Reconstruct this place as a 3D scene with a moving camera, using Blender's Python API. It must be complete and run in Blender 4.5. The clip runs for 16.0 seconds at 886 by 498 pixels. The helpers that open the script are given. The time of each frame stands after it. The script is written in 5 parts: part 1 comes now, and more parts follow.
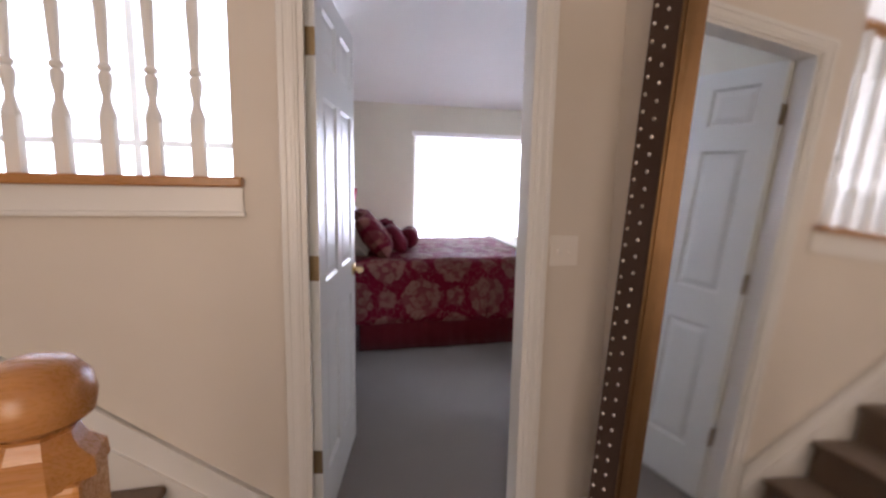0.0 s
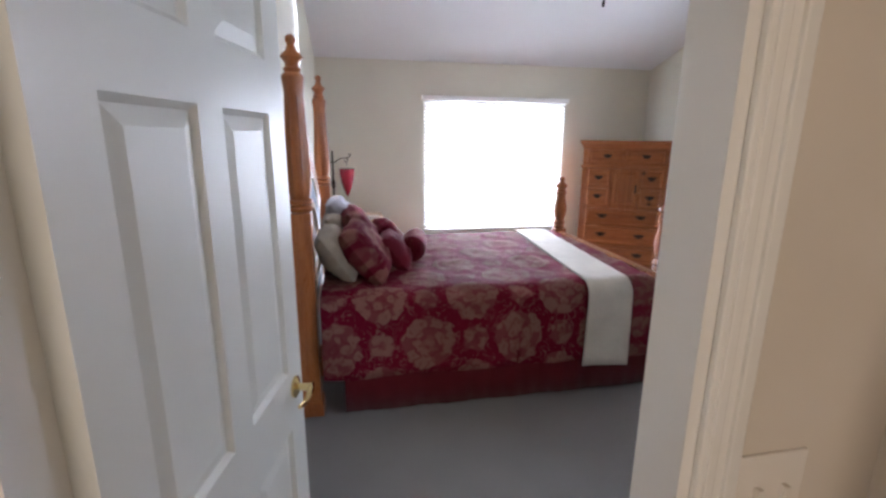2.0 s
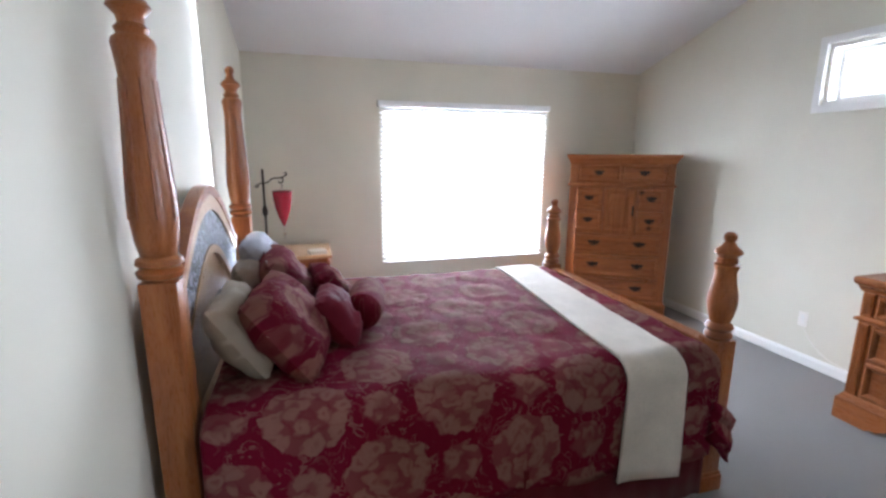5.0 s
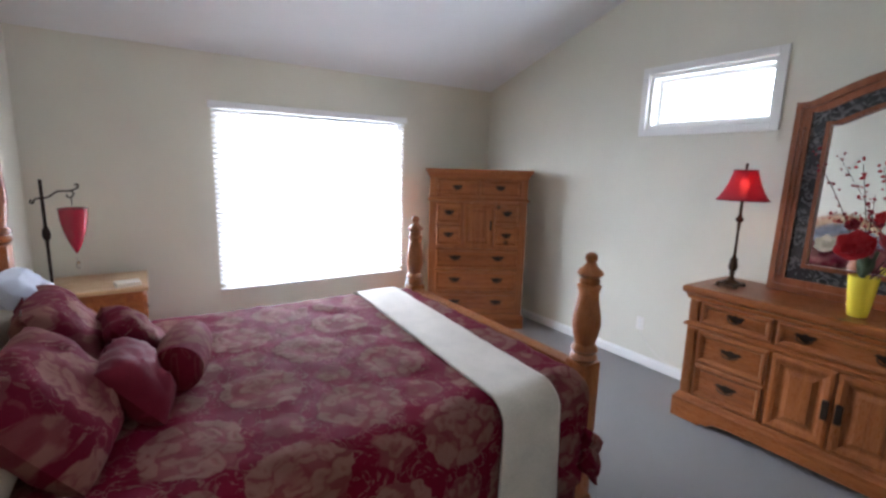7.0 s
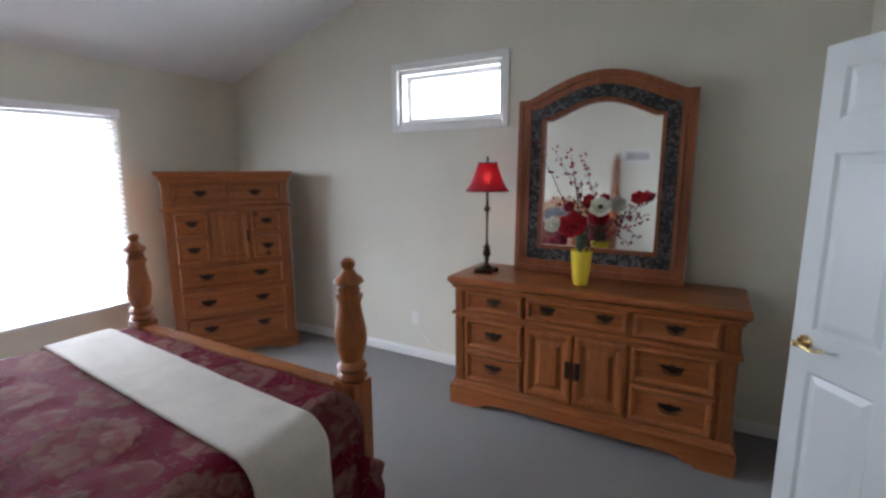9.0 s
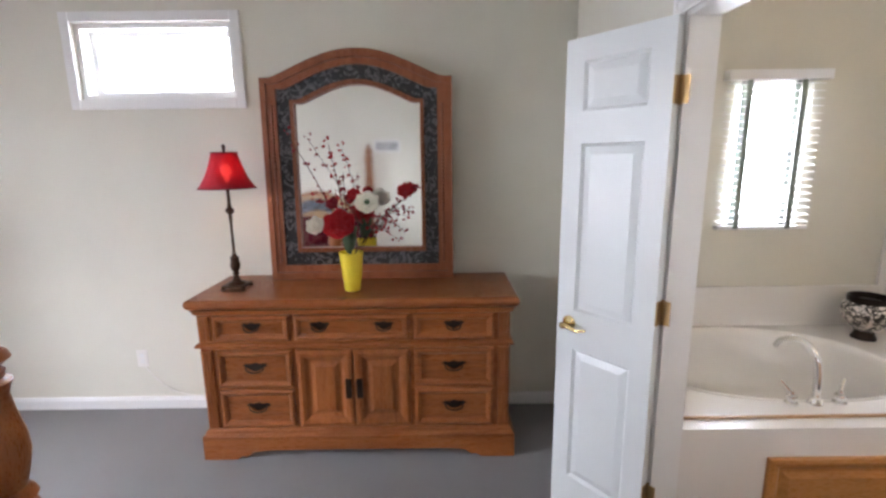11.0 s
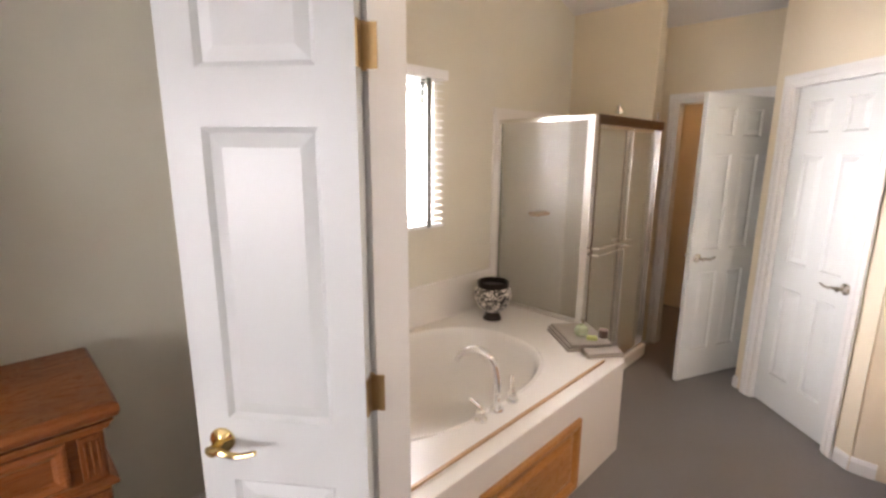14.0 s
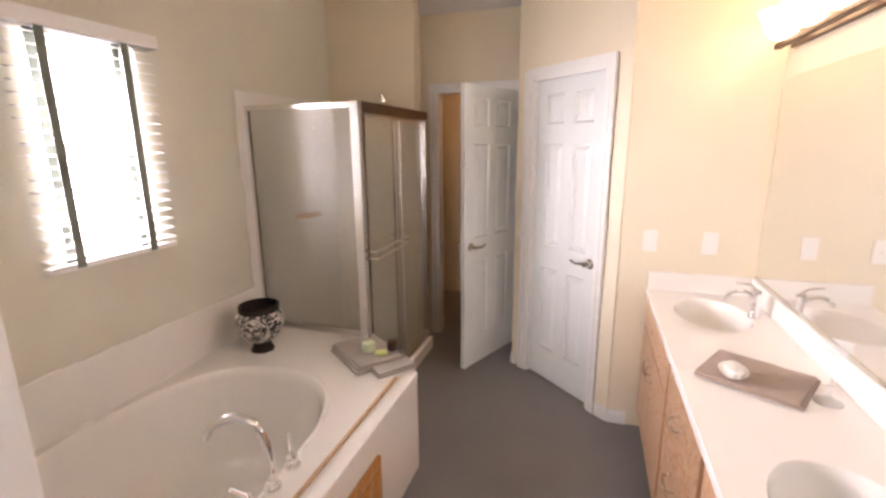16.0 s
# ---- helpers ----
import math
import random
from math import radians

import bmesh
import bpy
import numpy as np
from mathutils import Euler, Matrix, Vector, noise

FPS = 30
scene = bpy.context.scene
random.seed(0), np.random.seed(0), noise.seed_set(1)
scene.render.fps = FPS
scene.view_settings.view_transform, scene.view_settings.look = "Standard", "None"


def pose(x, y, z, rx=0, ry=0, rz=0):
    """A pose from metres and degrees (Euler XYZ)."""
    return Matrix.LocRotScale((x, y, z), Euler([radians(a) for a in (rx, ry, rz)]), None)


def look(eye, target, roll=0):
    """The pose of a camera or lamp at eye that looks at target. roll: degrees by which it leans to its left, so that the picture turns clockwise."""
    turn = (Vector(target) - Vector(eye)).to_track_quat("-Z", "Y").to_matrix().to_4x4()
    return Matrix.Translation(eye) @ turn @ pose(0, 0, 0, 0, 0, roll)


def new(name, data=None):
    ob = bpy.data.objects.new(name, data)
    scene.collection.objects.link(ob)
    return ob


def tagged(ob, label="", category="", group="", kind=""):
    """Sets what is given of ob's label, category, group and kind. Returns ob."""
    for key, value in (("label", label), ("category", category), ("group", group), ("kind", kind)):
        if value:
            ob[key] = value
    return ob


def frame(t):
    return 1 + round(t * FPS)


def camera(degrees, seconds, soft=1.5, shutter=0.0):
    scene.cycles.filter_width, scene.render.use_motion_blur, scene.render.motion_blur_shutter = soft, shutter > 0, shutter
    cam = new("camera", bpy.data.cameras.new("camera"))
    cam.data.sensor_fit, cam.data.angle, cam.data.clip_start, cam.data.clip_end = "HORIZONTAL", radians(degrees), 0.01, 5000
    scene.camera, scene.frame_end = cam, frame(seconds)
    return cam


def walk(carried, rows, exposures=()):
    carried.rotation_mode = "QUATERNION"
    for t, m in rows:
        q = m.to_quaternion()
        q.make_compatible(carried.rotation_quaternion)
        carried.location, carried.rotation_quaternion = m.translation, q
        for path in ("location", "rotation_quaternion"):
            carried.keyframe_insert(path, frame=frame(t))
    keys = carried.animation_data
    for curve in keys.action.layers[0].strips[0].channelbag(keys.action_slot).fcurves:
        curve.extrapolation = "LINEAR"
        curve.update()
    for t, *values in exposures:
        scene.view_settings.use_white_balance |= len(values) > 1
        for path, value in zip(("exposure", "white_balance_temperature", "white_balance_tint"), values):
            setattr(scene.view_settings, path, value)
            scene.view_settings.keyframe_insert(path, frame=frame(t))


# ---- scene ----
cam = camera(87.8, 16.0, soft=2.7)
PATH = [
    (0, (0.383, 0.14, 1.384), (0.837, 2.067, 1.105), 1.1),
    (0.5, (0.466, 0.399, 1.505), (0.892, 2.323, 1.166), 1.1),
    (1, (0.524, 0.671, 1.557), (0.918, 2.591, 1.163), 0.6),
    (1.5, (0.571, 0.987, 1.596), (0.958, 2.899, 1.156), 0.9),
    (2, (0.649, 1.255, 1.635), (1.025, 3.164, 1.17), 0.5),
    (2.5, (0.712, 1.488, 1.631), (1.076, 3.398, 1.161), 0.0),
    (3, (0.713, 1.656, 1.618), (1.08, 3.567, 1.154), 0.0),
    (5.3, (0.854, 2.325, 1.63), (1.451, 4.193, 1.235), 0.5),
    (5.5, (0.86, 2.359, 1.631), (1.504, 4.212, 1.24), 0.7),
    (6, (0.895, 2.431, 1.643), (1.681, 4.23, 1.259), 1.3),
    (6.5, (0.94, 2.505, 1.642), (1.877, 4.234, 1.277), 1.6),
    (7, (0.993, 2.557, 1.646), (2.073, 4.204, 1.296), 1.6),
    (7.5, (1.064, 2.597, 1.646), (2.297, 4.135, 1.308), 1.3),
    (8, (1.139, 2.628, 1.647), (2.552, 4.005, 1.318), 1.0),
    (8.5, (1.208, 2.639, 1.635), (2.789, 3.821, 1.312), 0.4),
    (9, (1.299, 2.665, 1.625), (3.007, 3.65, 1.292), -0.3),
    (9.2, (1.342, 2.664, 1.631), (3.088, 3.578, 1.287), -0.6),
    (11.5, (1.806, 2.846, 1.633), (3.743, 2.546, 1.237), -0.0),
    (12, (1.952, 2.84, 1.642), (3.824, 2.265, 1.233), 0.8),
    (12.5, (2.068, 2.79, 1.634), (3.858, 1.992, 1.236), 0.8),
    (13, (2.215, 2.741, 1.638), (3.9, 1.742, 1.239), 0.7),
    (13.5, (2.334, 2.691, 1.624), (3.88, 1.486, 1.23), 0.5),
    (14, (2.441, 2.626, 1.632), (3.823, 1.237, 1.227), 0.3),
    (14.5, (2.516, 2.547, 1.637), (3.717, 1.003, 1.219), 0.2),
    (15, (2.593, 2.475, 1.64), (3.576, 0.787, 1.212), 0.2),
    (15.5, (2.614, 2.361, 1.649), (3.393, 0.571, 1.212), 0.0),
    (16, (2.613, 2.246, 1.648), (3.205, 0.389, 1.201), -0.5),
]
walk(cam, [(t, look(eye, target, roll)) for t, eye, target, roll in PATH], [(0, 0.46, 6250, 24), (1.5, 0.50, 6250, 22), (2.5, 0.68, 6100, 13), (3.2, 0.62, 6100, 13), (5.5, 0.60, 6150, 13), (7, 0.35, 6150, 13), (8, -0.05, 6150, 13), (9, -0.08, 6200, 13), (10.5, 0.35, 6500, 16), (11.5, 0.82, 6650, 20), (12.5, 0.87, 7250, 22), (14.5, 0.72, 7600, 26), (15.5, 0.63, 7800, 31), (16, 0.63, 7650, 30)])

# ---- world, sun and daylight ----
world = bpy.data.worlds.new("world")
scene.world = world
world.use_nodes = True
wn = world.node_tree
sky = wn.nodes.new("ShaderNodeTexSky")
sky.sky_type, sky.sun_disc = "NISHITA", False
sky.sun_elevation, sky.sun_rotation = radians(55), radians(190)
wn.links.new(sky.outputs[0], wn.nodes["Background"].inputs[0])
wn.nodes["Background"].inputs[1].default_value = 0.12


def sun_lamp():
    d = bpy.data.lights.new("sun", "SUN")
    d.energy, d.angle, d.color = 3.0, radians(0.5), (1, 0.95, 0.88)
    ob = new("sun", d)
    ob.matrix_world = look((-1, -6, 12), (0, 0, 0))


def sky_lamp(name, at, to, w, h, power, color=(0.86, 0.95, 1.08)):
    """The sky's light in a window's opening; the hall's is an added warm fill."""
    d = bpy.data.lights.new(name, "AREA")
    d.shape, d.size, d.size_y, d.energy, d.color = "RECTANGLE", w, h, power, color
    new(name, d).matrix_world = look(at, to)


sun_lamp()
sky_lamp("bedroom_window_light", (2.45, 7.33, 1.35), (2.45, 0, 1.30), 1.9, 1.7, 205)
sky_lamp("high_window_light", (4.78, 4.49, 2.24), (0, 4.49, 2.1), 0.95, 0.5, 35)
sky_lamp("bath_window_light", (4.80, 0.83, 1.65), (0, 0.8, 1.5), 0.6, 1.0, 235)
sky_lamp("foyer_window_light", (-1.3, 5.35, 1.75), (-1.3, 0, 1.6), 3.4, 3.2, 165)
# Warm fill for the hall, added in an opening that is never in view.
sky_lamp("hall_fill_light", (-0.4, -2.12, 1.6), (-0.2, 2, 1.3), 1.4, 1.4, 30, (1.0, 0.78, 0.52))


# ---- materials ----
def rgb(c):
    return (*c, 1.0)


class Mat:
    """A node material with a few short-cuts."""

    def __init__(self, name, base=(0.8, 0.8, 0.8), rough=0.5, metal=0.0):
        self.m = bpy.data.materials.new(name)
        self.m.use_nodes = True
        self.n, self.l = self.m.node_tree.nodes, self.m.node_tree.links
        self.b = self.n["Principled BSDF"]
        self.put("Base Color", rgb(base))
        self.put("Roughness", rough)
        self.put("Metallic", metal)

    def put(self, key, v):
        self.b.inputs[key].default_value = v
        return self

    def node(self, kind, **values):
        nd = self.n.new(kind)
        for k, v in values.items():
            nd.inputs[k.replace("_", " ")].default_value = v
        return nd

    def coord(self, scale=(1, 1, 1)):
        c, mp = self.n.new("ShaderNodeTexCoord"), self.n.new("ShaderNodeMapping")
        mp.inputs["Scale"].default_value = scale
        self.l.new(c.outputs["Object"], mp.inputs["Vector"])
        return mp.outputs[0]

    def noise(self, vec, scale, detail=4.0, rough=0.55, warp=0.0):
        nd = self.node("ShaderNodeTexNoise", Scale=scale, Detail=detail, Roughness=rough, Distortion=warp)
        self.l.new(vec, nd.inputs["Vector"])
        return nd.outputs["Fac"]

    def ramp(self, fac, *stops):
        nd = self.n.new("ShaderNodeValToRGB")
        e = nd.color_ramp.elements
        while len(e) < len(stops):
            e.new(0.5)
        for el, (p, c) in zip(e, stops):
            el.position, el.color = p, rgb(c) if isinstance(c, tuple) else (c, c, c, 1)
        self.l.new(fac, nd.inputs[0])
        return nd.outputs[0]

    def mix(self, fac, a, b, kind="MIX"):
        nd = self.n.new("ShaderNodeMix")
        nd.data_type, nd.blend_type = "RGBA", kind
        for s, v in ((0, fac), (6, a), (7, b)):
            if isinstance(v, (int, float)):
                nd.inputs[s].default_value = v if s == 0 else (v, v, v, 1)
            elif isinstance(v, tuple):
                nd.inputs[s].default_value = rgb(v)
            else:
                self.l.new(v, nd.inputs[s])
        return nd.outputs[2]

    def calc(self, op, a, b=0.0):
        nd = self.n.new("ShaderNodeMath")
        nd.operation = op
        for s, v in ((0, a), (1, b)):
            if isinstance(v, (int, float)):
                nd.inputs[s].default_value = v
            else:
                self.l.new(v, nd.inputs[s])
        return nd.outputs[0]

    def color(self, out):
        self.l.new(out, self.b.inputs["Base Color"])
        return self

    def rough(self, out):
        self.l.new(out, self.b.inputs["Roughness"])
        return self

    def bump(self, out, strength=0.2, dist=0.01):
        nd = self.node("ShaderNodeBump", Strength=strength, Distance=dist)
        self.l.new(out, nd.inputs["Height"])
        self.l.new(nd.outputs[0], self.b.inputs["Normal"])
        return self


def paint(name, c, rough=0.6, grain=260, vary=0.06, strength=0.08):
    k = Mat(name, c, rough)
    v = k.coord()
    big = k.noise(v, 1.3, 3)
    k.color(k.ramp(big, (0.3, tuple(x * (1 - vary) for x in c)), (0.7, tuple(min(1, x * (1 + vary * 0.5)) for x in c))))
    k.bump(k.noise(v, grain, 2), strength, 0.002)
    k.rough(k.ramp(k.noise(v, 6, 3), (0.3, rough - 0.02), (0.7, rough + 0.02)))
    return k.m


def wood(name, dark, mid, light, axis=2, rough=0.30, knots=True):
    """Varnished pine, its grain along one axis."""
    k = Mat(name, mid, rough)
    s = [9.0, 9.0, 9.0]
    s[axis] = 0.7
    v = k.coord(s)
    g = k.noise(v, 2.2, 8, 0.62, 0.9)
    col = k.ramp(g, (0.22, tuple(0.7 * a + 0.3 * b for a, b in zip(dark, mid))), (0.5, mid), (0.85, light))
    fine = k.noise(k.coord([x * 14 for x in s]), 3, 2)
    col = k.mix(0.25, col, k.ramp(fine, (0.35, tuple(x * 0.6 for x in mid)), (0.65, light)), "MULTIPLY")
    if knots:
        vo = k.node("ShaderNodeTexVoronoi", Scale=3.1, Randomness=1.0)
        k.l.new(k.coord(), vo.inputs["Vector"])
        col = k.mix(k.ramp(vo.outputs["Distance"], (0.045, 0.75), (0.10, 0.0)), col, tuple(x * 0.25 for x in dark))
    info = k.n.new("ShaderNodeObjectInfo")
    hsv = k.node("ShaderNodeHueSaturation")
    k.l.new(k.calc("ADD", k.calc("MULTIPLY", info.outputs["Random"], 0.22), 0.90), hsv.inputs["Value"])
    k.l.new(col, hsv.inputs["Color"])
    k.color(hsv.outputs[0])
    k.bump(g, 0.06, 0.004)
    k.rough(k.ramp(fine, (0.3, rough - 0.08), (0.7, rough + 0.12)))
    return k.m


def carpet_mat():
    k = Mat("carpet", (0.27, 0.25, 0.24), 0.95)
    v = k.coord()
    a, b = k.noise(v, 420, 3, 0.7), k.noise(v, 2.0, 5, 0.6)
    col = k.ramp(a, (0.25, (0.16, 0.15, 0.146)), (0.75, (0.29, 0.272, 0.265)))
    k.color(k.mix(0.5, col, k.ramp(b, (0.3, 0.72), (0.7, 1.0)), "MULTIPLY"))
    k.put("Sheen Weight", 0.25)
    return k.bump(a, 0.7, 0.008).m


def damask(name, ground, motif, scale=2.7, side=1.0):
    """Woven damask: staggered rows of scalloped medallions with sprigs between them."""
    k = Mat(name, ground, 0.5)
    sep = k.n.new("ShaderNodeSeparateXYZ")
    k.l.new(k.coord(), sep.inputs[0])
    com = k.n.new("ShaderNodeCombineXYZ")
    k.l.new(sep.outputs[0], com.inputs[0])
    k.l.new(k.calc("ADD", k.calc("MULTIPLY", sep.outputs[1], side), sep.outputs[2]), com.inputs[1])
    turn = k.n.new("ShaderNodeMapping")
    turn.inputs["Rotation"].default_value = (0, 0, math.pi / 4)
    turn.inputs["Scale"].default_value = (scale, scale * 0.92, 1)
    k.l.new(com.outputs[0], turn.inputs["Vector"])
    wob = k.node("ShaderNodeTexNoise", Scale=5.5, Detail=3.0)
    k.l.new(turn.outputs[0], wob.inputs["Vector"])
    bent = k.n.new("ShaderNodeVectorMath")
    bent.operation = "MULTIPLY_ADD"
    k.l.new(wob.outputs["Color"], bent.inputs[0])
    bent.inputs[1].default_value = (0.22, 0.22, 0)
    k.l.new(turn.outputs[0], bent.inputs[2])
    flat = bent.outputs[0]

    def lattice(shift):
        mv = k.n.new("ShaderNodeVectorMath")
        mv.operation = "ADD"
        k.l.new(flat, mv.inputs[0])
        mv.inputs[1].default_value = (shift, shift, 0)
        vo = k.n.new("ShaderNodeTexVoronoi")
        vo.voronoi_dimensions = "2D"
        vo.inputs["Scale"].default_value, vo.inputs["Randomness"].default_value = 1.0, 0.06
        k.l.new(mv.outputs[0], vo.inputs["Vector"])
        return vo.outputs["Distance"]

    d, e = lattice(0.0), lattice(0.5)
    petals = k.node("ShaderNodeTexVoronoi", Scale=7.0)
    k.l.new(flat, petals.inputs["Vector"])
    leafy = k.ramp(petals.outputs["Distance"], (0.10, 0.55), (0.30, 1.0), (0.52, 0.85), (0.64, 0.35))
    rings = k.ramp(d, (0.0, 0.9), (0.07, 0.6), (0.11, 1.0), (0.19, 0.95), (0.215, 0.55), (0.25, 1.0), (0.385, 1.0), (0.40, 0.0))
    sprig = k.ramp(e, (0.04, 0.5), (0.10, 1.0), (0.17, 0.9), (0.20, 0.0))
    curl = k.ramp(k.noise(turn.outputs[0], 5.2, 2, 0.5, 2.0), (0.53, 0.0), (0.56, 0.65), (0.60, 0.65), (0.63, 0.0))
    figure = k.mix(1.0, k.mix(1.0, rings, sprig, "LIGHTEN"), curl, "LIGHTEN")
    fac = k.calc("MULTIPLY", k.mix(1.0, figure, leafy, "MULTIPLY"), 0.9)
    col = k.mix(fac, ground, motif)
    weave = k.noise(k.coord(), 600, 2)
    cloud = k.noise(k.coord(), 3.0, 3)
    col = k.mix(0.4, col, k.ramp(cloud, (0.3, 0.6), (0.7, 1.0)), "MULTIPLY")
    k.color(k.mix(0.3, col, k.ramp(weave, (0.3, 0.7), (0.7, 1.0)), "MULTIPLY"))
    k.put("Specular IOR Level", 0.05)
    k.rough(k.ramp(fac, (0.0, 0.75), (1.0, 0.92)))
    return k.bump(k.mix(0.5, k.noise(k.coord(), 9, 3), fac), 0.3, 0.012).m


def fabric(name, c, grain=700, rough=0.85, sheen=0.2):
    k = Mat(name, c, rough)
    v = k.coord()
    a, b = k.noise(v, grain, 2), k.noise(v, 7, 4)
    k.color(k.mix(0.5, k.ramp(b, (0.3, tuple(x * 0.85 for x in c)), (0.7, c)), k.ramp(a, (0.3, 0.7), (0.7, 1.0)), "MULTIPLY"))
    k.put("Sheen Weight", sheen * 0.4).put("Specular IOR Level", 0.12)
    return k.bump(k.mix(0.4, a, b), 0.35, 0.006).m


def metal(name, c, rough=0.2, scratch=40):
    k = Mat(name, c, rough, 1.0)
    k.rough(k.ramp(k.noise(k.coord(), scratch, 4), (0.3, max(0.02, rough - 0.06)), (0.7, rough + 0.08)))
    return k.m


def carved(name, dark, pale, scale=45):
    """Carved openwork: pale scrolls on a near-black ground."""
    k = Mat(name, dark, 0.5)
    v = k.coord()
    a = k.noise(v, scale, 3, 0.5, 2.6)
    m = k.ramp(a, (0.50, 0.0), (0.56, 1.0), (0.62, 1.0), (0.68, 0.1))
    k.color(k.mix(m, dark, pale))
    return k.bump(m, 0.6, 0.01).m


def glassy(name, tint=(1, 1, 1), rough=0.0, ior=1.45):
    k = Mat(name, tint, rough)
    k.put("Transmission Weight", 1.0).put("IOR", ior)
    return k.m


def thin_glass(name):
    """Blown glass so thin that it bends no light: clear with a gloss."""
    k = Mat(name, (1, 1, 1), 0.03)
    k.put("Specular IOR Level", 0.5)
    mixer, clear = k.n.new("ShaderNodeMixShader"), k.n.new("ShaderNodeBsdfTransparent")
    clear.inputs[0].default_value = (0.96, 0.97, 0.97, 1)
    mixer.inputs[0].default_value = 0.86
    k.l.new(k.b.outputs[0], mixer.inputs[1]), k.l.new(clear.outputs[0], mixer.inputs[2])
    k.l.new(mixer.outputs[0], k.n["Material Output"].inputs[0])
    return k.m


def obscure(name, c):
    k = Mat(name, c, 0.14)
    k.put("Transmission Weight", 0.85).put("IOR", 1.2)
    v = k.coord()
    return k.bump(k.noise(v, 90, 2), 0.15, 0.003).m


def glow(name, c, power):
    k = Mat(name, c, 0.5)
    k.put("Emission Color", rgb(c)).put("Emission Strength", power)
    return k.m


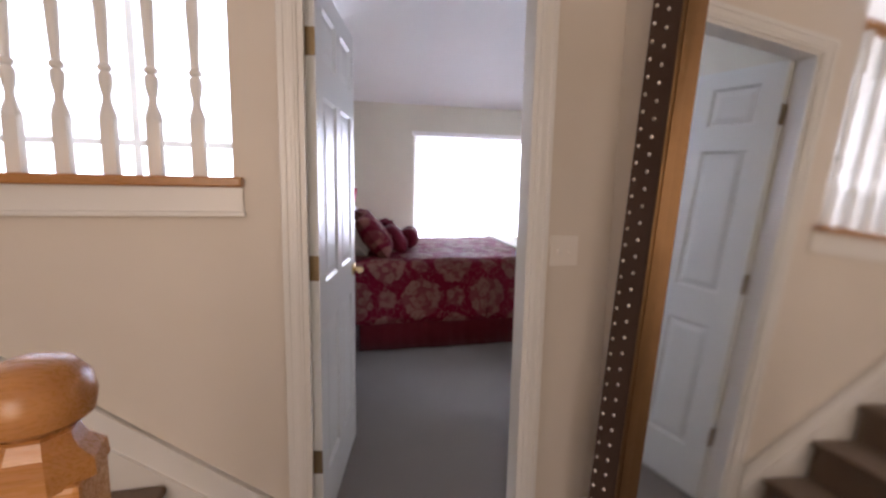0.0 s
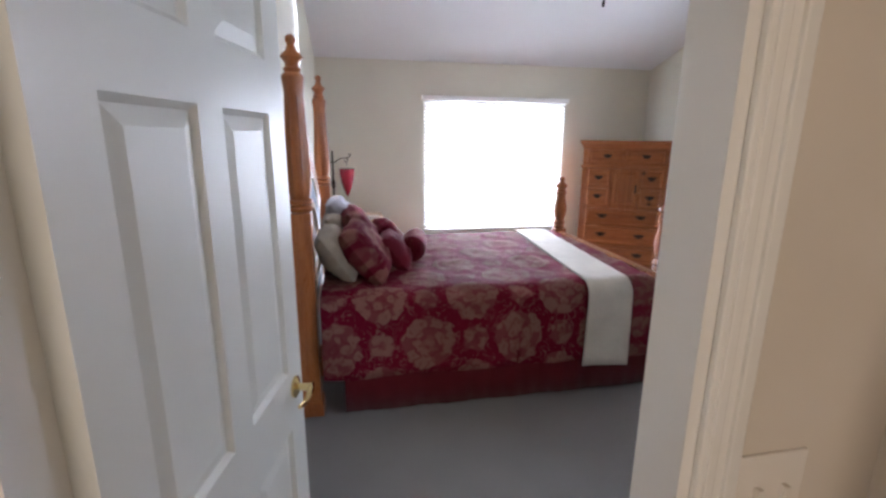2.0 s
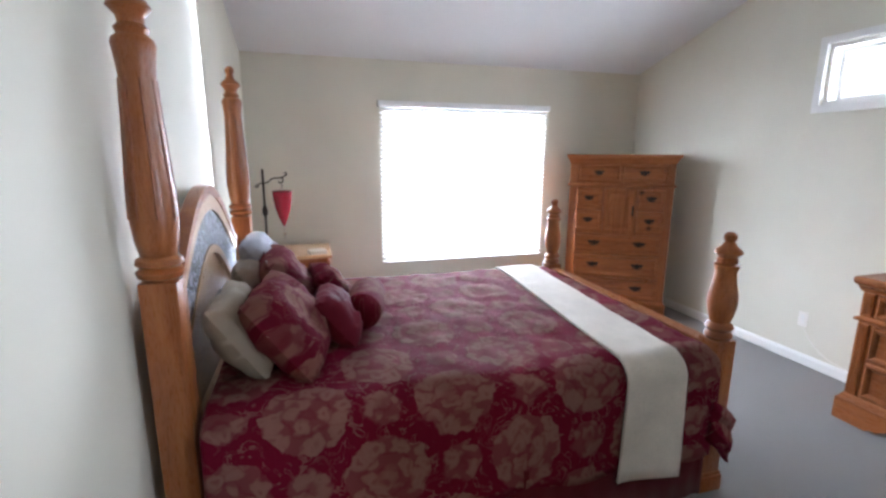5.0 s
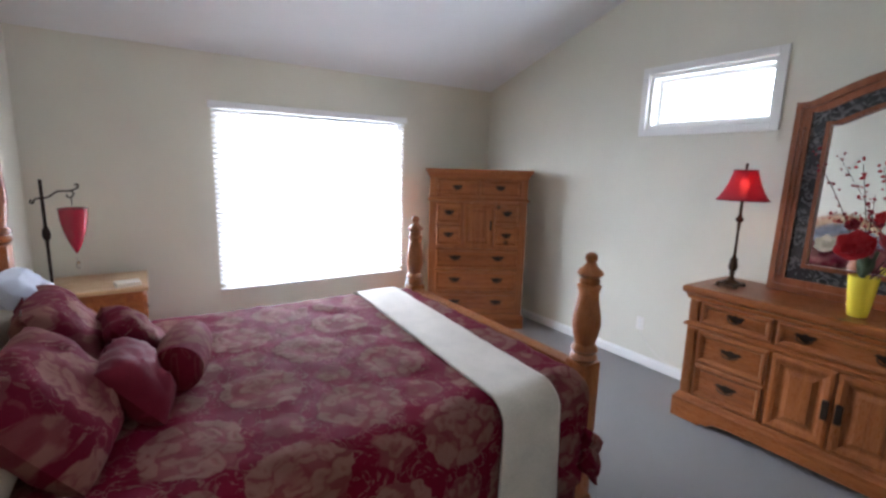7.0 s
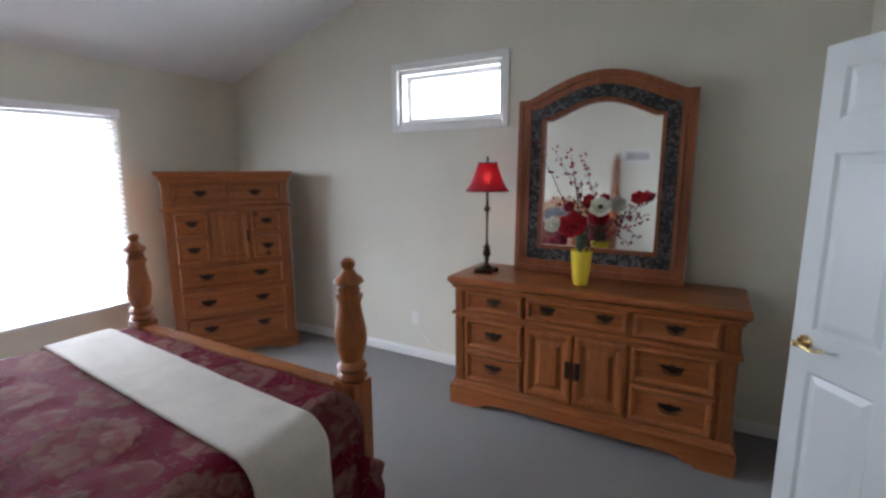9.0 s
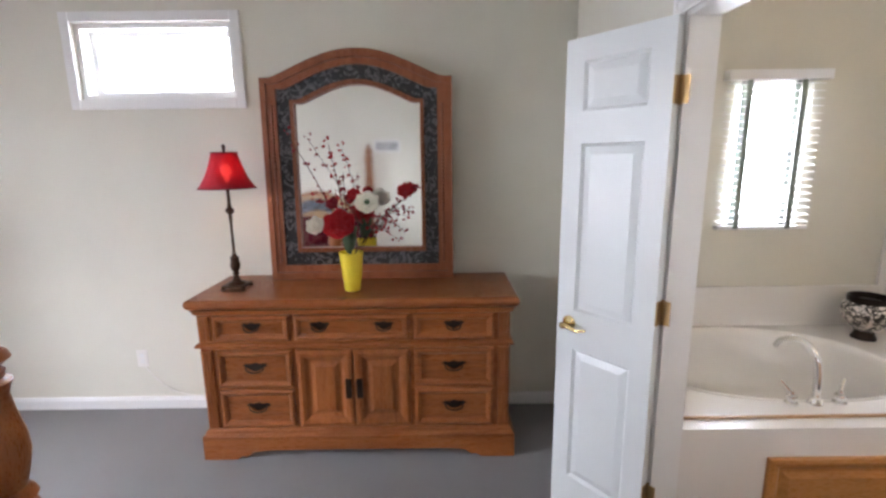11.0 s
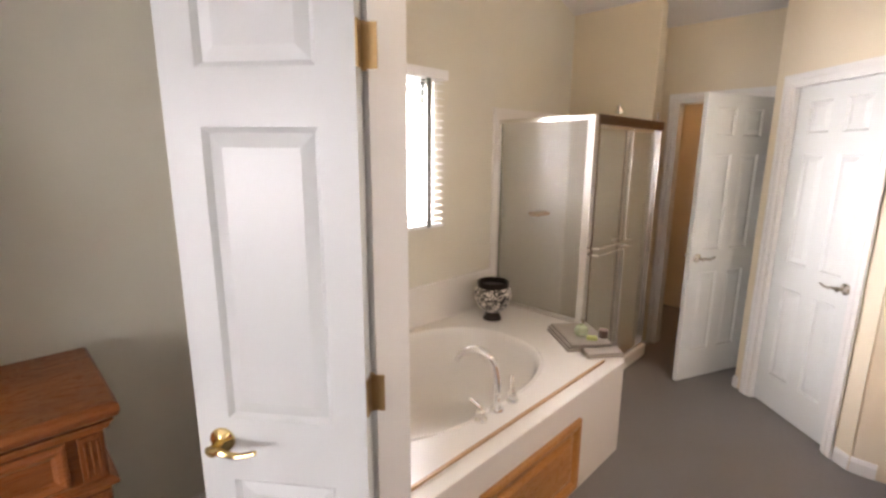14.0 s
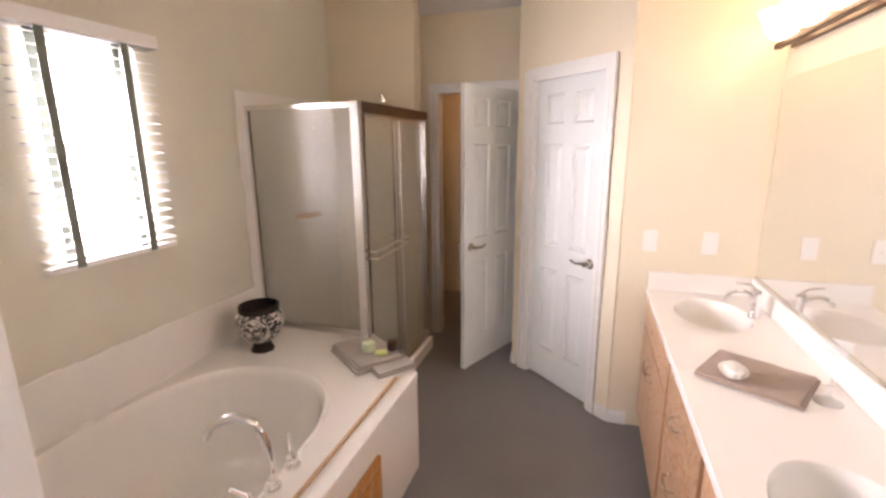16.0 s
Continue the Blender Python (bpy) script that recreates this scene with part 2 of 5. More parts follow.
M = {
    "wall": paint("cream_paint", (0.695, 0.665, 0.56), 0.72),
    "bath_wall": paint("warm_cream_paint", (0.77, 0.68, 0.52), 0.55),
    "hall_wall": paint("hall_cream_paint", (0.72, 0.66, 0.58), 0.6),
    "ceiling": paint("ceiling_paint", (0.80, 0.80, 0.80), 0.8, 140, 0.03, 0.2),
    "trim": paint("white_gloss_paint", (0.80, 0.79, 0.76), 0.32, 90, 0.03, 0.03),
    "door": paint("white_door_paint", (0.73, 0.755, 0.735), 0.34, 120, 0.03, 0.05),
    "carpet": carpet_mat(),
    "brown_carpet": fabric("brown_stair_carpet", (0.22, 0.16, 0.12), 420, 0.95),
    "pine": wood("honey_pine_upright", (0.13, 0.037, 0.009), (0.335, 0.108, 0.028), (0.48, 0.182, 0.052), 2),
    "pine_x": wood("honey_pine_along_x", (0.13, 0.037, 0.009), (0.335, 0.108, 0.028), (0.48, 0.182, 0.052), 0),
    "pine_y": wood("honey_pine_along_y", (0.13, 0.037, 0.009), (0.335, 0.108, 0.028), (0.48, 0.182, 0.052), 1),
    "red_pine": wood("reddish_pine", (0.16, 0.045, 0.016), (0.29, 0.092, 0.034), (0.40, 0.15, 0.062), 2, knots=False),
    "pale_pine": wood("pale_pine", (0.42, 0.25, 0.13), (0.55, 0.36, 0.20), (0.66, 0.46, 0.28), 1, knots=False),
    "oak": wood("orange_oak", (0.36, 0.15, 0.04), (0.52, 0.25, 0.075), (0.62, 0.33, 0.12), 0, 0.28, knots=False),
    "maple": wood("pale_maple", (0.40, 0.22, 0.12), (0.50, 0.30, 0.17), (0.59, 0.37, 0.23), 2, knots=False),
    "carved": carved("carved_panel", (0.012, 0.012, 0.014), (0.12, 0.12, 0.125), 15),
    "carved_blue": carved("carved_headboard_band", (0.008, 0.009, 0.014), (0.30, 0.33, 0.40), 17),
    "iron": metal("dark_iron", (0.045, 0.035, 0.03), 0.45),
    "bronze": metal("dark_bronze", (0.075, 0.045, 0.03), 0.38),
    "brass": metal("polished_brass", (0.80, 0.62, 0.30), 0.16),
    "old_brass": metal("aged_brass", (0.30, 0.22, 0.12), 0.36),
    "nickel": metal("satin_nickel", (0.62, 0.57, 0.50), 0.25),
    "chrome": metal("chrome", (0.86, 0.86, 0.87), 0.06),
    "silver": metal("bright_aluminium", (0.78, 0.77, 0.75), 0.18),
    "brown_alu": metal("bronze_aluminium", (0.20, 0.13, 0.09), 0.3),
    "mirror": metal("mirror_silver", (0.90, 0.91, 0.91), 0.004, 1),
    "glass": glassy("clear_glass"),
    "thin_glass": thin_glass("thin_clear_glass"),
    "frosted": obscure("obscure_glass", (0.86, 0.86, 0.80)),
    "damask": damask("burgundy_damask", (0.135, 0.004, 0.020), (0.235, 0.125, 0.100), 2.55),
    "damask_small": damask("burgundy_damask_pillow", (0.115, 0.005, 0.018), (0.22, 0.10, 0.08), 3.0, 0.0),
    "velvet": fabric("burgundy_satin", (0.13, 0.005, 0.018), 500, 0.7, 0.1),
    "skirt": fabric("dark_red_valance", (0.10, 0.006, 0.012), 500, 0.8),
    "ivory": fabric("ivory_cotton", (0.44, 0.38, 0.30)),
    "runner": fabric("cream_quilted_throw", (0.74, 0.68, 0.60), 180),
    "pale_blue": fabric("pale_grey_sateen", (0.55, 0.57, 0.64)),
    "acrylic": paint("glossy_white_acrylic", (0.82, 0.79, 0.74), 0.14, 20, 0.02, 0.01),
    "slat": paint("white_blind_slat", (0.85, 0.85, 0.84), 0.45, 60, 0.02, 0.02),
    "tape": fabric("grey_green_blind_tape", (0.26, 0.29, 0.25)),
    "plastic": paint("ivory_plastic", (0.82, 0.78, 0.72), 0.35, 80, 0.02, 0.01),
    "taupe": fabric("taupe_towel", (0.40, 0.30, 0.24), 300, 0.95, 0.4),
    "grey_towel": fabric("grey_brown_towel", (0.40, 0.35, 0.30), 300, 0.95, 0.4),
    "yellow": paint("yellow_glaze", (0.78, 0.62, 0.05), 0.25, 60, 0.05, 0.02),
    "petal_red": fabric("red_silk_petal", (0.42, 0.012, 0.018), 120, 0.7, 0.3),
    "petal_dark": fabric("deep_red_petal", (0.26, 0.012, 0.025), 120, 0.7, 0.3),
    "petal_white": fabric("cream_petal", (0.80, 0.76, 0.62), 120, 0.7, 0.3),
    "leaf": fabric("grey_green_leaf", (0.10, 0.15, 0.09), 150, 0.7),
    "twig": fabric("brown_twig", (0.09, 0.05, 0.035), 150, 0.8),
    "leather": fabric("brown_leather", (0.075, 0.038, 0.022), 160, 0.45),
    "hinge_brass": metal("worn_brass", (0.42, 0.28, 0.13), 0.4),
    "gold": metal("antique_gold", (0.20, 0.115, 0.055), 0.45),
    "foliage": fabric("far_foliage", (0.07, 0.11, 0.04), 40, 0.9),
}


# ---- builders ----
def finish(bm, name, mat, smooth=False):
    bmesh.ops.recalc_face_normals(bm, faces=bm.faces)
    me = bpy.data.meshes.new(name)
    bm.to_mesh(me)
    bm.free()
    me.materials.append(M[mat] if isinstance(mat, str) else mat)
    if smooth:
        for p in me.polygons:
            p.use_smooth = True
        me.set_sharp_from_angle(angle=radians(38))
    return me


def part(name, bm, mat, parent, label="", smooth=False):
    ob = new(name, finish(bm, name, mat, smooth))
    ob.parent = parent
    if label:
        ob["label"] = label
    return ob


def thing(name, m, label, category, group="", kind=""):
    ob = new(name)
    ob.empty_display_size = 0.1
    ob.matrix_world = m
    return tagged(ob, label, category, group, kind)


def solo(name, bm, mat, label="", category="", kind="", smooth=False, m=None, group=""):
    ob = new(name, finish(bm, name, mat, smooth))
    if m is not None:
        ob.matrix_world = m
    return tagged(ob, label, category, group, kind)


def bx(bm, x0, x1, y0, y1, z0, z1, bevel=0.0, m=None):
    t = Matrix.Translation(((x0 + x1) / 2, (y0 + y1) / 2, (z0 + z1) / 2)) @ Matrix.Diagonal((abs(x1 - x0), abs(y1 - y0), abs(z1 - z0), 1))
    vs = bmesh.ops.create_cube(bm, size=1, matrix=(m @ t) if m is not None else t)["verts"]
    if bevel:
        es = list({e for v in vs for e in v.link_edges})
        bmesh.ops.bevel(bm, geom=es, offset=bevel, segments=2, affect="EDGES", profile=0.6)
    return bm


def box(x0, x1, y0, y1, z0, z1, bevel=0.0):
    return bx(bmesh.new(), x0, x1, y0, y1, z0, z1, bevel)


def turned(profile, seg=28, m=None, bm=None, squash=1.0):
    """A lathe: profile of (radius, height)."""
    bm = bm or bmesh.new()
    rings = []
    for r, z in profile:
        rings.append([bm.verts.new((m or Matrix()) @ Vector((r * math.cos(2 * math.pi * i / seg), squash * r * math.sin(2 * math.pi * i / seg), z))) for i in range(seg)])
    for a, b in zip(rings, rings[1:]):
        for i in range(seg):
            bm.faces.new((a[i], a[(i + 1) % seg], b[(i + 1) % seg], b[i]))
    bm.faces.new(rings[0]), bm.faces.new(rings[-1])
    return bm


def tube(points, r, seg=8, bm=None):
    """A round bar along a line of points; r is one radius or one for each point."""
    bm = bm or bmesh.new()
    pts = [Vector(p) for p in points]
    rs = r if isinstance(r, (list, tuple)) else [r] * len(pts)
    rings, side = [], None
    for i, p in enumerate(pts):
        d = (pts[min(i + 1, len(pts) - 1)] - pts[max(i - 1, 0)]).normalized()
        if side is None:
            side = d.orthogonal().normalized()
        side = (side - d * side.dot(d)).normalized()
        up = d.cross(side)
        rings.append([bm.verts.new(p + rs[i] * (math.cos(2 * math.pi * k / seg) * side + math.sin(2 * math.pi * k / seg) * up)) for k in range(seg)])
    for a, b in zip(rings, rings[1:]):
        for k in range(seg):
            bm.faces.new((a[k], a[(k + 1) % seg], b[(k + 1) % seg], b[k]))
    bm.faces.new(rings[0]), bm.faces.new(rings[-1])
    return bm


def smoothed(points, n=6):
    """A Catmull-Rom line through the points."""
    p = [Vector(q) for q in points]
    p = [p[0] * 2 - p[1]] + p + [p[-1] * 2 - p[-2]]
    out = []
    for i in range(1, len(p) - 2):
        for k in range(n):
            t = k / n
            out.append(0.5 * (2 * p[i] + (p[i + 1] - p[i - 1]) * t + (2 * p[i - 1] - 5 * p[i] + 4 * p[i + 1] - p[i + 2]) * t * t + (3 * p[i] - p[i - 1] - 3 * p[i + 1] + p[i + 2]) * t ** 3))
    return out + [p[-2]]


def prism(outline, depth, bm=None, m=None, bevel=0.0):
    """An outline of (u, v) pushed out along the third axis: u to x, v to z, depth along y."""
    bm = bm or bmesh.new()
    m = m or Matrix()
    a = [bm.verts.new(m @ Vector((u, 0, v))) for u, v in outline]
    b = [bm.verts.new(m @ Vector((u, depth, v))) for u, v in outline]
    fs = [bm.faces.new(a), bm.faces.new(b[::-1])]
    n = len(a)
    for i in range(n):
        bm.faces.new((a[i], b[i], b[(i + 1) % n], a[(i + 1) % n]))
    if bevel:
        bmesh.ops.bevel(bm, geom=[e for f in fs for e in f.edges], offset=bevel, segments=2, affect="EDGES")
    return bm


def band(outer, inner, depth, m=None, bm=None):
    """A flat frame between two outlines of equal count, with depth along y."""
    bm = bm or bmesh.new()
    m = m or Matrix()
    rows = [[bm.verts.new(m @ Vector((u, y, v))) for u, v in line] for line, y in ((outer, 0), (inner, 0), (inner, depth), (outer, depth))]
    n = len(outer)
    for r in range(4):
        p, q = rows[r], rows[(r + 1) % 4]
        for i in range(n):
            bm.faces.new((p[i], p[(i + 1) % n], q[(i + 1) % n], q[i]))
    return bm


def wall(name, along, at, thick, a0, a1, z0, z1, holes=(), mat="wall"):
    """A wall with openings (from, to, bottom, top); along "x" or "y", from at to at + thick."""
    bm = bmesh.new()

    def piece(p, q, lo, hi):
        if q - p > 1e-4 and hi - lo > 1e-4:
            if along == "x":
                bx(bm, p, q, at, at + thick, lo, hi)
            else:
                bx(bm, at, at + thick, p, q, lo, hi)
    cur = a0
    for h0, h1, b, t in sorted(holes):
        piece(cur, h0, z0, z1)
        piece(h0, h1, z0, b)
        piece(h0, h1, t, z1)
        cur = h1
    piece(cur, a1, z0, z1)
    return solo(name, bm, mat, kind="structure")


# ---- the shell ----
solo("floor", box(-3.6, 4.7, -3.2, 7.2, -0.12, 0.0), "carpet", "grey-brown wall-to-wall carpet", "carpet", "structure")
WEST, EAST, NORTH = 0.27, 4.545, 7.04
wall("wall_north", "x", NORTH, 0.2, 0.12, 4.745, 0, 2.9, [(1.575, 3.352, 0.50, 2.10)])
wall("wall_east", "y", EAST, 0.2, -2.6, 7.04, 0, 4.6, [(4.03, 4.955, 2.0, 2.43), (0.60, 1.07, 1.19, 2.06)])
wall("wall_west", "y", WEST - 0.15, 0.15, 1.822, 7.04, 0, 4.6)
wall("wall_south", "x", 1.732, 0.09, -3.0, 1.43, 0, 4.6, [(-2.6, 0.069, 1.36, 2.75), (0.275, 1.094, 0, 2.095)], "hall_wall")
wall("wall_bath", "x", 1.925, 0.095, 1.43, 4.545, 0, 4.6, [(2.355, 3.275, 0, 2.085)])
wall("wall_hall_east", "y", 1.43, 0.12, -2.2, 1.925, 0, 4.6, mat="hall_wall")
wall("wall_hall_south", "x", -2.3, 0.12, -3.0, 1.55, 0, 2.75, [(-1.1, 0.3, 0.9, 2.3)], "hall_wall")
wall("wall_hall_west", "y", -3.12, 0.12, -2.3, 5.2, -0.1, 4.6, mat="hall_wall")
wall("wall_foyer_north", "x", 5.1, 0.15, -3.0, 0.12, 0, 4.6, [(-2.9, 0.0, 0.1, 3.4)], "hall_wall")
# bathroom
wall("wall_bath_south", "x", -1.10, 0.10, 3.85, 4.545, 0, 3.4, mat="bath_wall")
wall("wall_bath_return", "y", 3.95, 0.08, -1.41, -1.10, 0, 3.4, mat="bath_wall")
wall("wall_closet_front", "x", -1.51, 0.10, 3.0, 4.03, 0, 3.4, [(3.19, 3.82, 0, 2.045)], "bath_wall")
wall("wall_bath_corner", "y", 3.05, 0.06, -1.41, -1.035, 0, 3.4, mat="bath_wall")
wall("wall_vanity_end", "x", -0.54, 0.12, 1.65, 2.43, 0, 3.6, mat="bath_wall")
wall("wall_vanity", "y", 1.65, 0.12, -0.42, 1.925, 0, 4.6, mat="bath_wall")
wall("wall_closet_back", "x", -2.7, 0.1, 1.5, 4.7, 0, 3.4, mat="bath_wall")
wall("wall_closet_side", "y", 1.5, 0.1, -2.6, -0.54, 0, 3.4, mat="bath_wall")
DIAG = Matrix.Translation((3.11, -1.035, 0)) @ Matrix.Rotation(math.atan2(0.615, -0.667), 4, "Z")  # x runs along the slanting wall, y away from the room
bm = bmesh.new()
for p, q, lo, hi in ((0.0, 0.15, 0, 3.5), (0.15, 0.76, 2.045, 3.5), (0.76, 0.915, 0, 3.5)):
    bx(bm, p, q, 0, 0.1, lo, hi, m=DIAG)
solo("wall_closet_slanting", bm, "bath_wall", kind="structure")


def slab_ceiling(name, x0, x1, ya, za, yb, zb, mat="ceiling"):
    bm = bmesh.new()
    vs = [[bm.verts.new((x, y, z + d)) for x, y, z in ((x0, ya, za), (x1, ya, za), (x1, yb, zb), (x0, yb, zb))] for d in (0, 0.12)]
    bm.faces.new(vs[0]), bm.faces.new(vs[1])
    for i in range(4):
        bm.faces.new((vs[0][i], vs[0][(i + 1) % 4], vs[1][(i + 1) % 4], vs[1][i]))
    return solo(name, bm, mat, kind="structure")


slab_ceiling("ceiling_bedroom", 0.12, 4.745, 7.24, 2.475, 1.86, 4.12)
slab_ceiling("ceiling_bath", 1.43, 4.745, 1.90, 3.60, -2.8, 2.20)
slab_ceiling("ceiling_hall", -3.12, 1.55, 1.732, 2.75, -2.42, 2.75)
slab_ceiling("ceiling_foyer", -3.12, 0.12, 5.25, 4.5, 1.74, 4.5)
solo("ground", box(-60, 60, -60, 60, -3.2, -3.0), "foliage", "green lawn round the house", "ground", "structure")


def baseboard(p, q, away, name="baseboard", h=0.085):
    """From p to q along a wall; away points into the room."""
    p, q, a = Vector((*p, 0)), Vector((*q, 0)), Vector((*away, 0)).normalized()
    d = (q - p).normalized()
    m = Matrix.Translation(p) @ Matrix((((d.x), a.x, 0, 0), ((d.y), a.y, 0, 0), (0, 0, 1, 0), (0, 0, 0, 1)))
    L = (q - p).length
    bm = bmesh.new()
    prof = [(0, 0.002), (0.014, 0.002), (0.014, h - 0.022), (0.009, h - 0.008), (0.006, h), (0, h)]
    ends = [[bm.verts.new(m @ Vector((x, y, z))) for y, z in prof] for x in (0, L)]
    for i in range(len(prof)):
        j = (i + 1) % len(prof)
        bm.faces.new((ends[0][i], ends[0][j], ends[1][j], ends[1][i]))
    bm.faces.new(ends[0]), bm.faces.new(ends[1])
    return solo(name, bm, "trim", kind="structure")


for p, q, a in (((0.27, 7.04), (4.545, 7.04), (0, -1)), ((4.545, 2.02), (4.545, 7.04), (-1, 0)), ((0.27, 1.86), (0.27, 7.04), (1, 0)),
                ((3.34, 2.02), (4.53, 2.02), (0, 1)), ((1.155, 1.732), (1.43, 1.732), (0, -1)), ((1.43, -2.1), (1.43, 1.73), (-1, 0)),
                ((3.11, -1.035), (3.08, -1.005), (0.68, 0.73)), ((2.50, -0.475), (2.435, -0.42), (0.68, 0.73)), ((2.435, -0.42), (2.33, -0.42), (0, 1))):
    baseboard(p, q, a)


def casing(name, m, w, h, width=0.062, both=True, depth=0.118):
    """Door trim: jambs, stops and mouldings round an opening w x h; x along the wall, y away from the viewer's side."""
    t = thing(name, m, "white-painted wooden door frame with moulded trim", "door frame", kind="structure")
    bm = bmesh.new()
    bx(bm, -0.004, 0.016, -0.004, depth + 0.004, 0.002, h + 0.004), bx(bm, w - 0.016, w + 0.004, -0.004, depth + 0.004, 0.002, h + 0.004), bx(bm, 0.016, w - 0.016, -0.004, depth + 0.004, h - 0.012, h + 0.004)
    part("jamb", bm, "trim", t)
    for y0, s in ((-0.005, -1),) + (((depth + 0.005, 1),) if both else ()):
        bm = bmesh.new()
        for u0, u1, d in ((-width, -0.002, 0.011), (-width, -width + 0.02, 0.018), (-width * 0.45, -0.012, 0.015)):
            bx(bm, u0, u1, y0, y0 + s * d, 0.003, h + (-u1), 0.003)
            bx(bm, w - u1, w - u0, y0, y0 + s * d, 0.003, h + (-u1), 0.003)
            bx(bm, u0, w - u0, y0, y0 + s * (d + 0.0006), h - u1, h - u0, 0.003)
        part("moulding", bm, "trim", t)
    return t


def door(name, m, w, label, cols=2, h=2.03, thick=0.035, handle="brass", hinges="old_brass", flip=1, rise=0.0):
    """A raised-panel door hung at the origin, its leaf along +x. y is its thickness."""
    t = thing(name, m, label, "door", kind="structure")
    bm = bmesh.new()
    rows = ((0.23, 0.82 + rise / 3), (0.98 + rise / 2, 1.64 + rise), (1.76 + rise, 1.945 + rise))
    h += rise
    st = 0.105 if cols == 2 else 0.085
    mid = 0.09
    xs = [(st, w - st)] if cols == 1 else [(st, (w - mid) / 2), ((w + mid) / 2, w - st)]
    z = 0.012
    y0, y1 = -thick / 2, thick / 2
    bx(bm, 0.002, st, y0, y1, z, h), bx(bm, w - st, w - 0.002, y0, y1, z, h)
    cur = z
    for lo, hi in rows:
        bx(bm, st, w - st, y0, y1, cur, lo)
        if cols == 2:
            bx(bm, xs[0][1], xs[1][0], y0, y1, lo, hi)
        cur = hi
    bx(bm, st, w - st, y0, y1, cur, h)
    part("leaf", bm, "door", t)
    for lo, hi in rows:
        for a, b in xs:
            bm = bmesh.new()
            bx(bm, a, b, y0 + 0.011, y1 - 0.011, lo, hi)
            for s, f in ((y0, 1), (y1, -1)):
                # sloping edge of the raised field
                o = [(a + 0.012, lo + 0.012), (b - 0.012, lo + 0.012), (b - 0.012, hi - 0.012), (a + 0.012, hi - 0.012)]
                i = [(a + 0.042, lo + 0.042), (b - 0.042, lo + 0.042), (b - 0.042, hi - 0.042), (a + 0.042, hi - 0.042)]
                vo = [bm.verts.new((u, s + f * 0.0108, v)) for u, v in o]
                vi = [bm.verts.new((u, s + f * 0.003, v)) for u, v in i]
                for k in range(4):
                    bm.faces.new((vo[k], vo[(k + 1) % 4], vi[(k + 1) % 4], vi[k]))
                bm.faces.new(vi)
                for ov in ([(a, lo), (b, lo), (b, hi), (a, hi)],):
                    vr = [bm.verts.new((u, s + f * 0.001, v)) for u, v in ov]
                    vq = [bm.verts.new((u, s + f * 0.0109, v)) for u, v in o]
                    for k in range(4):
                        bm.faces.new((vr[k], vr[(k + 1) % 4], vq[(k + 1) % 4], vq[k]))
            part("panel", bm, "door", t)
    for s in (-1, 1):
        hm = Matrix.Translation((w - 0.065, s * thick / 2, 0.93 + rise / 3)) @ Matrix.Rotation(-s * math.pi / 2, 4, "X")
        k = part("door_handle", turned([(0.031, 0.0), (0.031, 0.006), (0.02, 0.012), (0.011, 0.016), (0.011, 0.045), (0.015, 0.052)], 20, hm), handle, t, smooth=True)
        lever = smoothed([hm @ Vector(p) for p in ((0, 0, 0.045), (-0.03, 0.0, 0.052), (-0.07, s * 0.006, 0.05), (-0.11, s * -0.006, 0.05))], 5)
        part("lever", tube(lever, [0.010 - 0.004 * i / (len(lever) - 1) for i in range(len(lever))], 8), handle, k, smooth=True)
    for z in (0.33, 1.077, 1.832 + rise / 3):
        bm = bmesh.new()
        turned([(0.006, z - 0.048), (0.006, z + 0.048)], 10, Matrix.Translation((-0.004, flip * (thick / 2 + 0.004), 0)), bm)
        bx(bm, -0.034, 0.0, flip * thick / 2 - 0.002, flip * thick / 2 + 0.002, z - 0.045, z + 0.045)
        bx(bm, -0.003, 0.001, -thick / 2, thick / 2, z - 0.045, z + 0.045)
        part("hinge", bm, hinges, t)
    return t


casing("door_frame_bedroom", pose(0.275, 1.732, 0), 0.819, 2.095, depth=0.09)
casing("door_frame_bath", pose(2.355, 1.925, 0), 0.92, 2.085, depth=0.095)
casing("door_frame_toilet", pose(3.82, -1.41, 0, 0, 0, 180), 0.63, 2.045, depth=0.10)
casing("door_frame_closet", DIAG @ Matrix.Translation((0.15, 0, 0)), 0.61, 2.045, depth=0.1, both=False)
door("door_bedroom", pose(0.290, 1.822, 0, 0, 0, 78.2) @ Matrix.Translation((0, -0.018, 0)), 0.76, "white six-panel door standing open into the bedroom", hinges="old_brass", rise=0.05)
door("door_bath", pose(3.268, 2.035, 0, 0, 0, 38) @ Matrix.Translation((0, 0.018, 0)), 0.43, "narrow white panelled door leaf standing open", 1, flip=-1, hinges="hinge_brass", rise=0.045)
door("door_toilet", pose(3.198, -1.40, 0, 0, 0, 67) @ Matrix.Translation((0, 0.018, 0)), 0.655, "white six-panel door standing ajar", handle="nickel", hinges="nickel", flip=-1)
door("door_closet", DIAG @ Matrix.Translation((0.156, 0.045, 0)), 0.598, "white six-panel closet door, closed", handle="nickel", hinges="nickel")


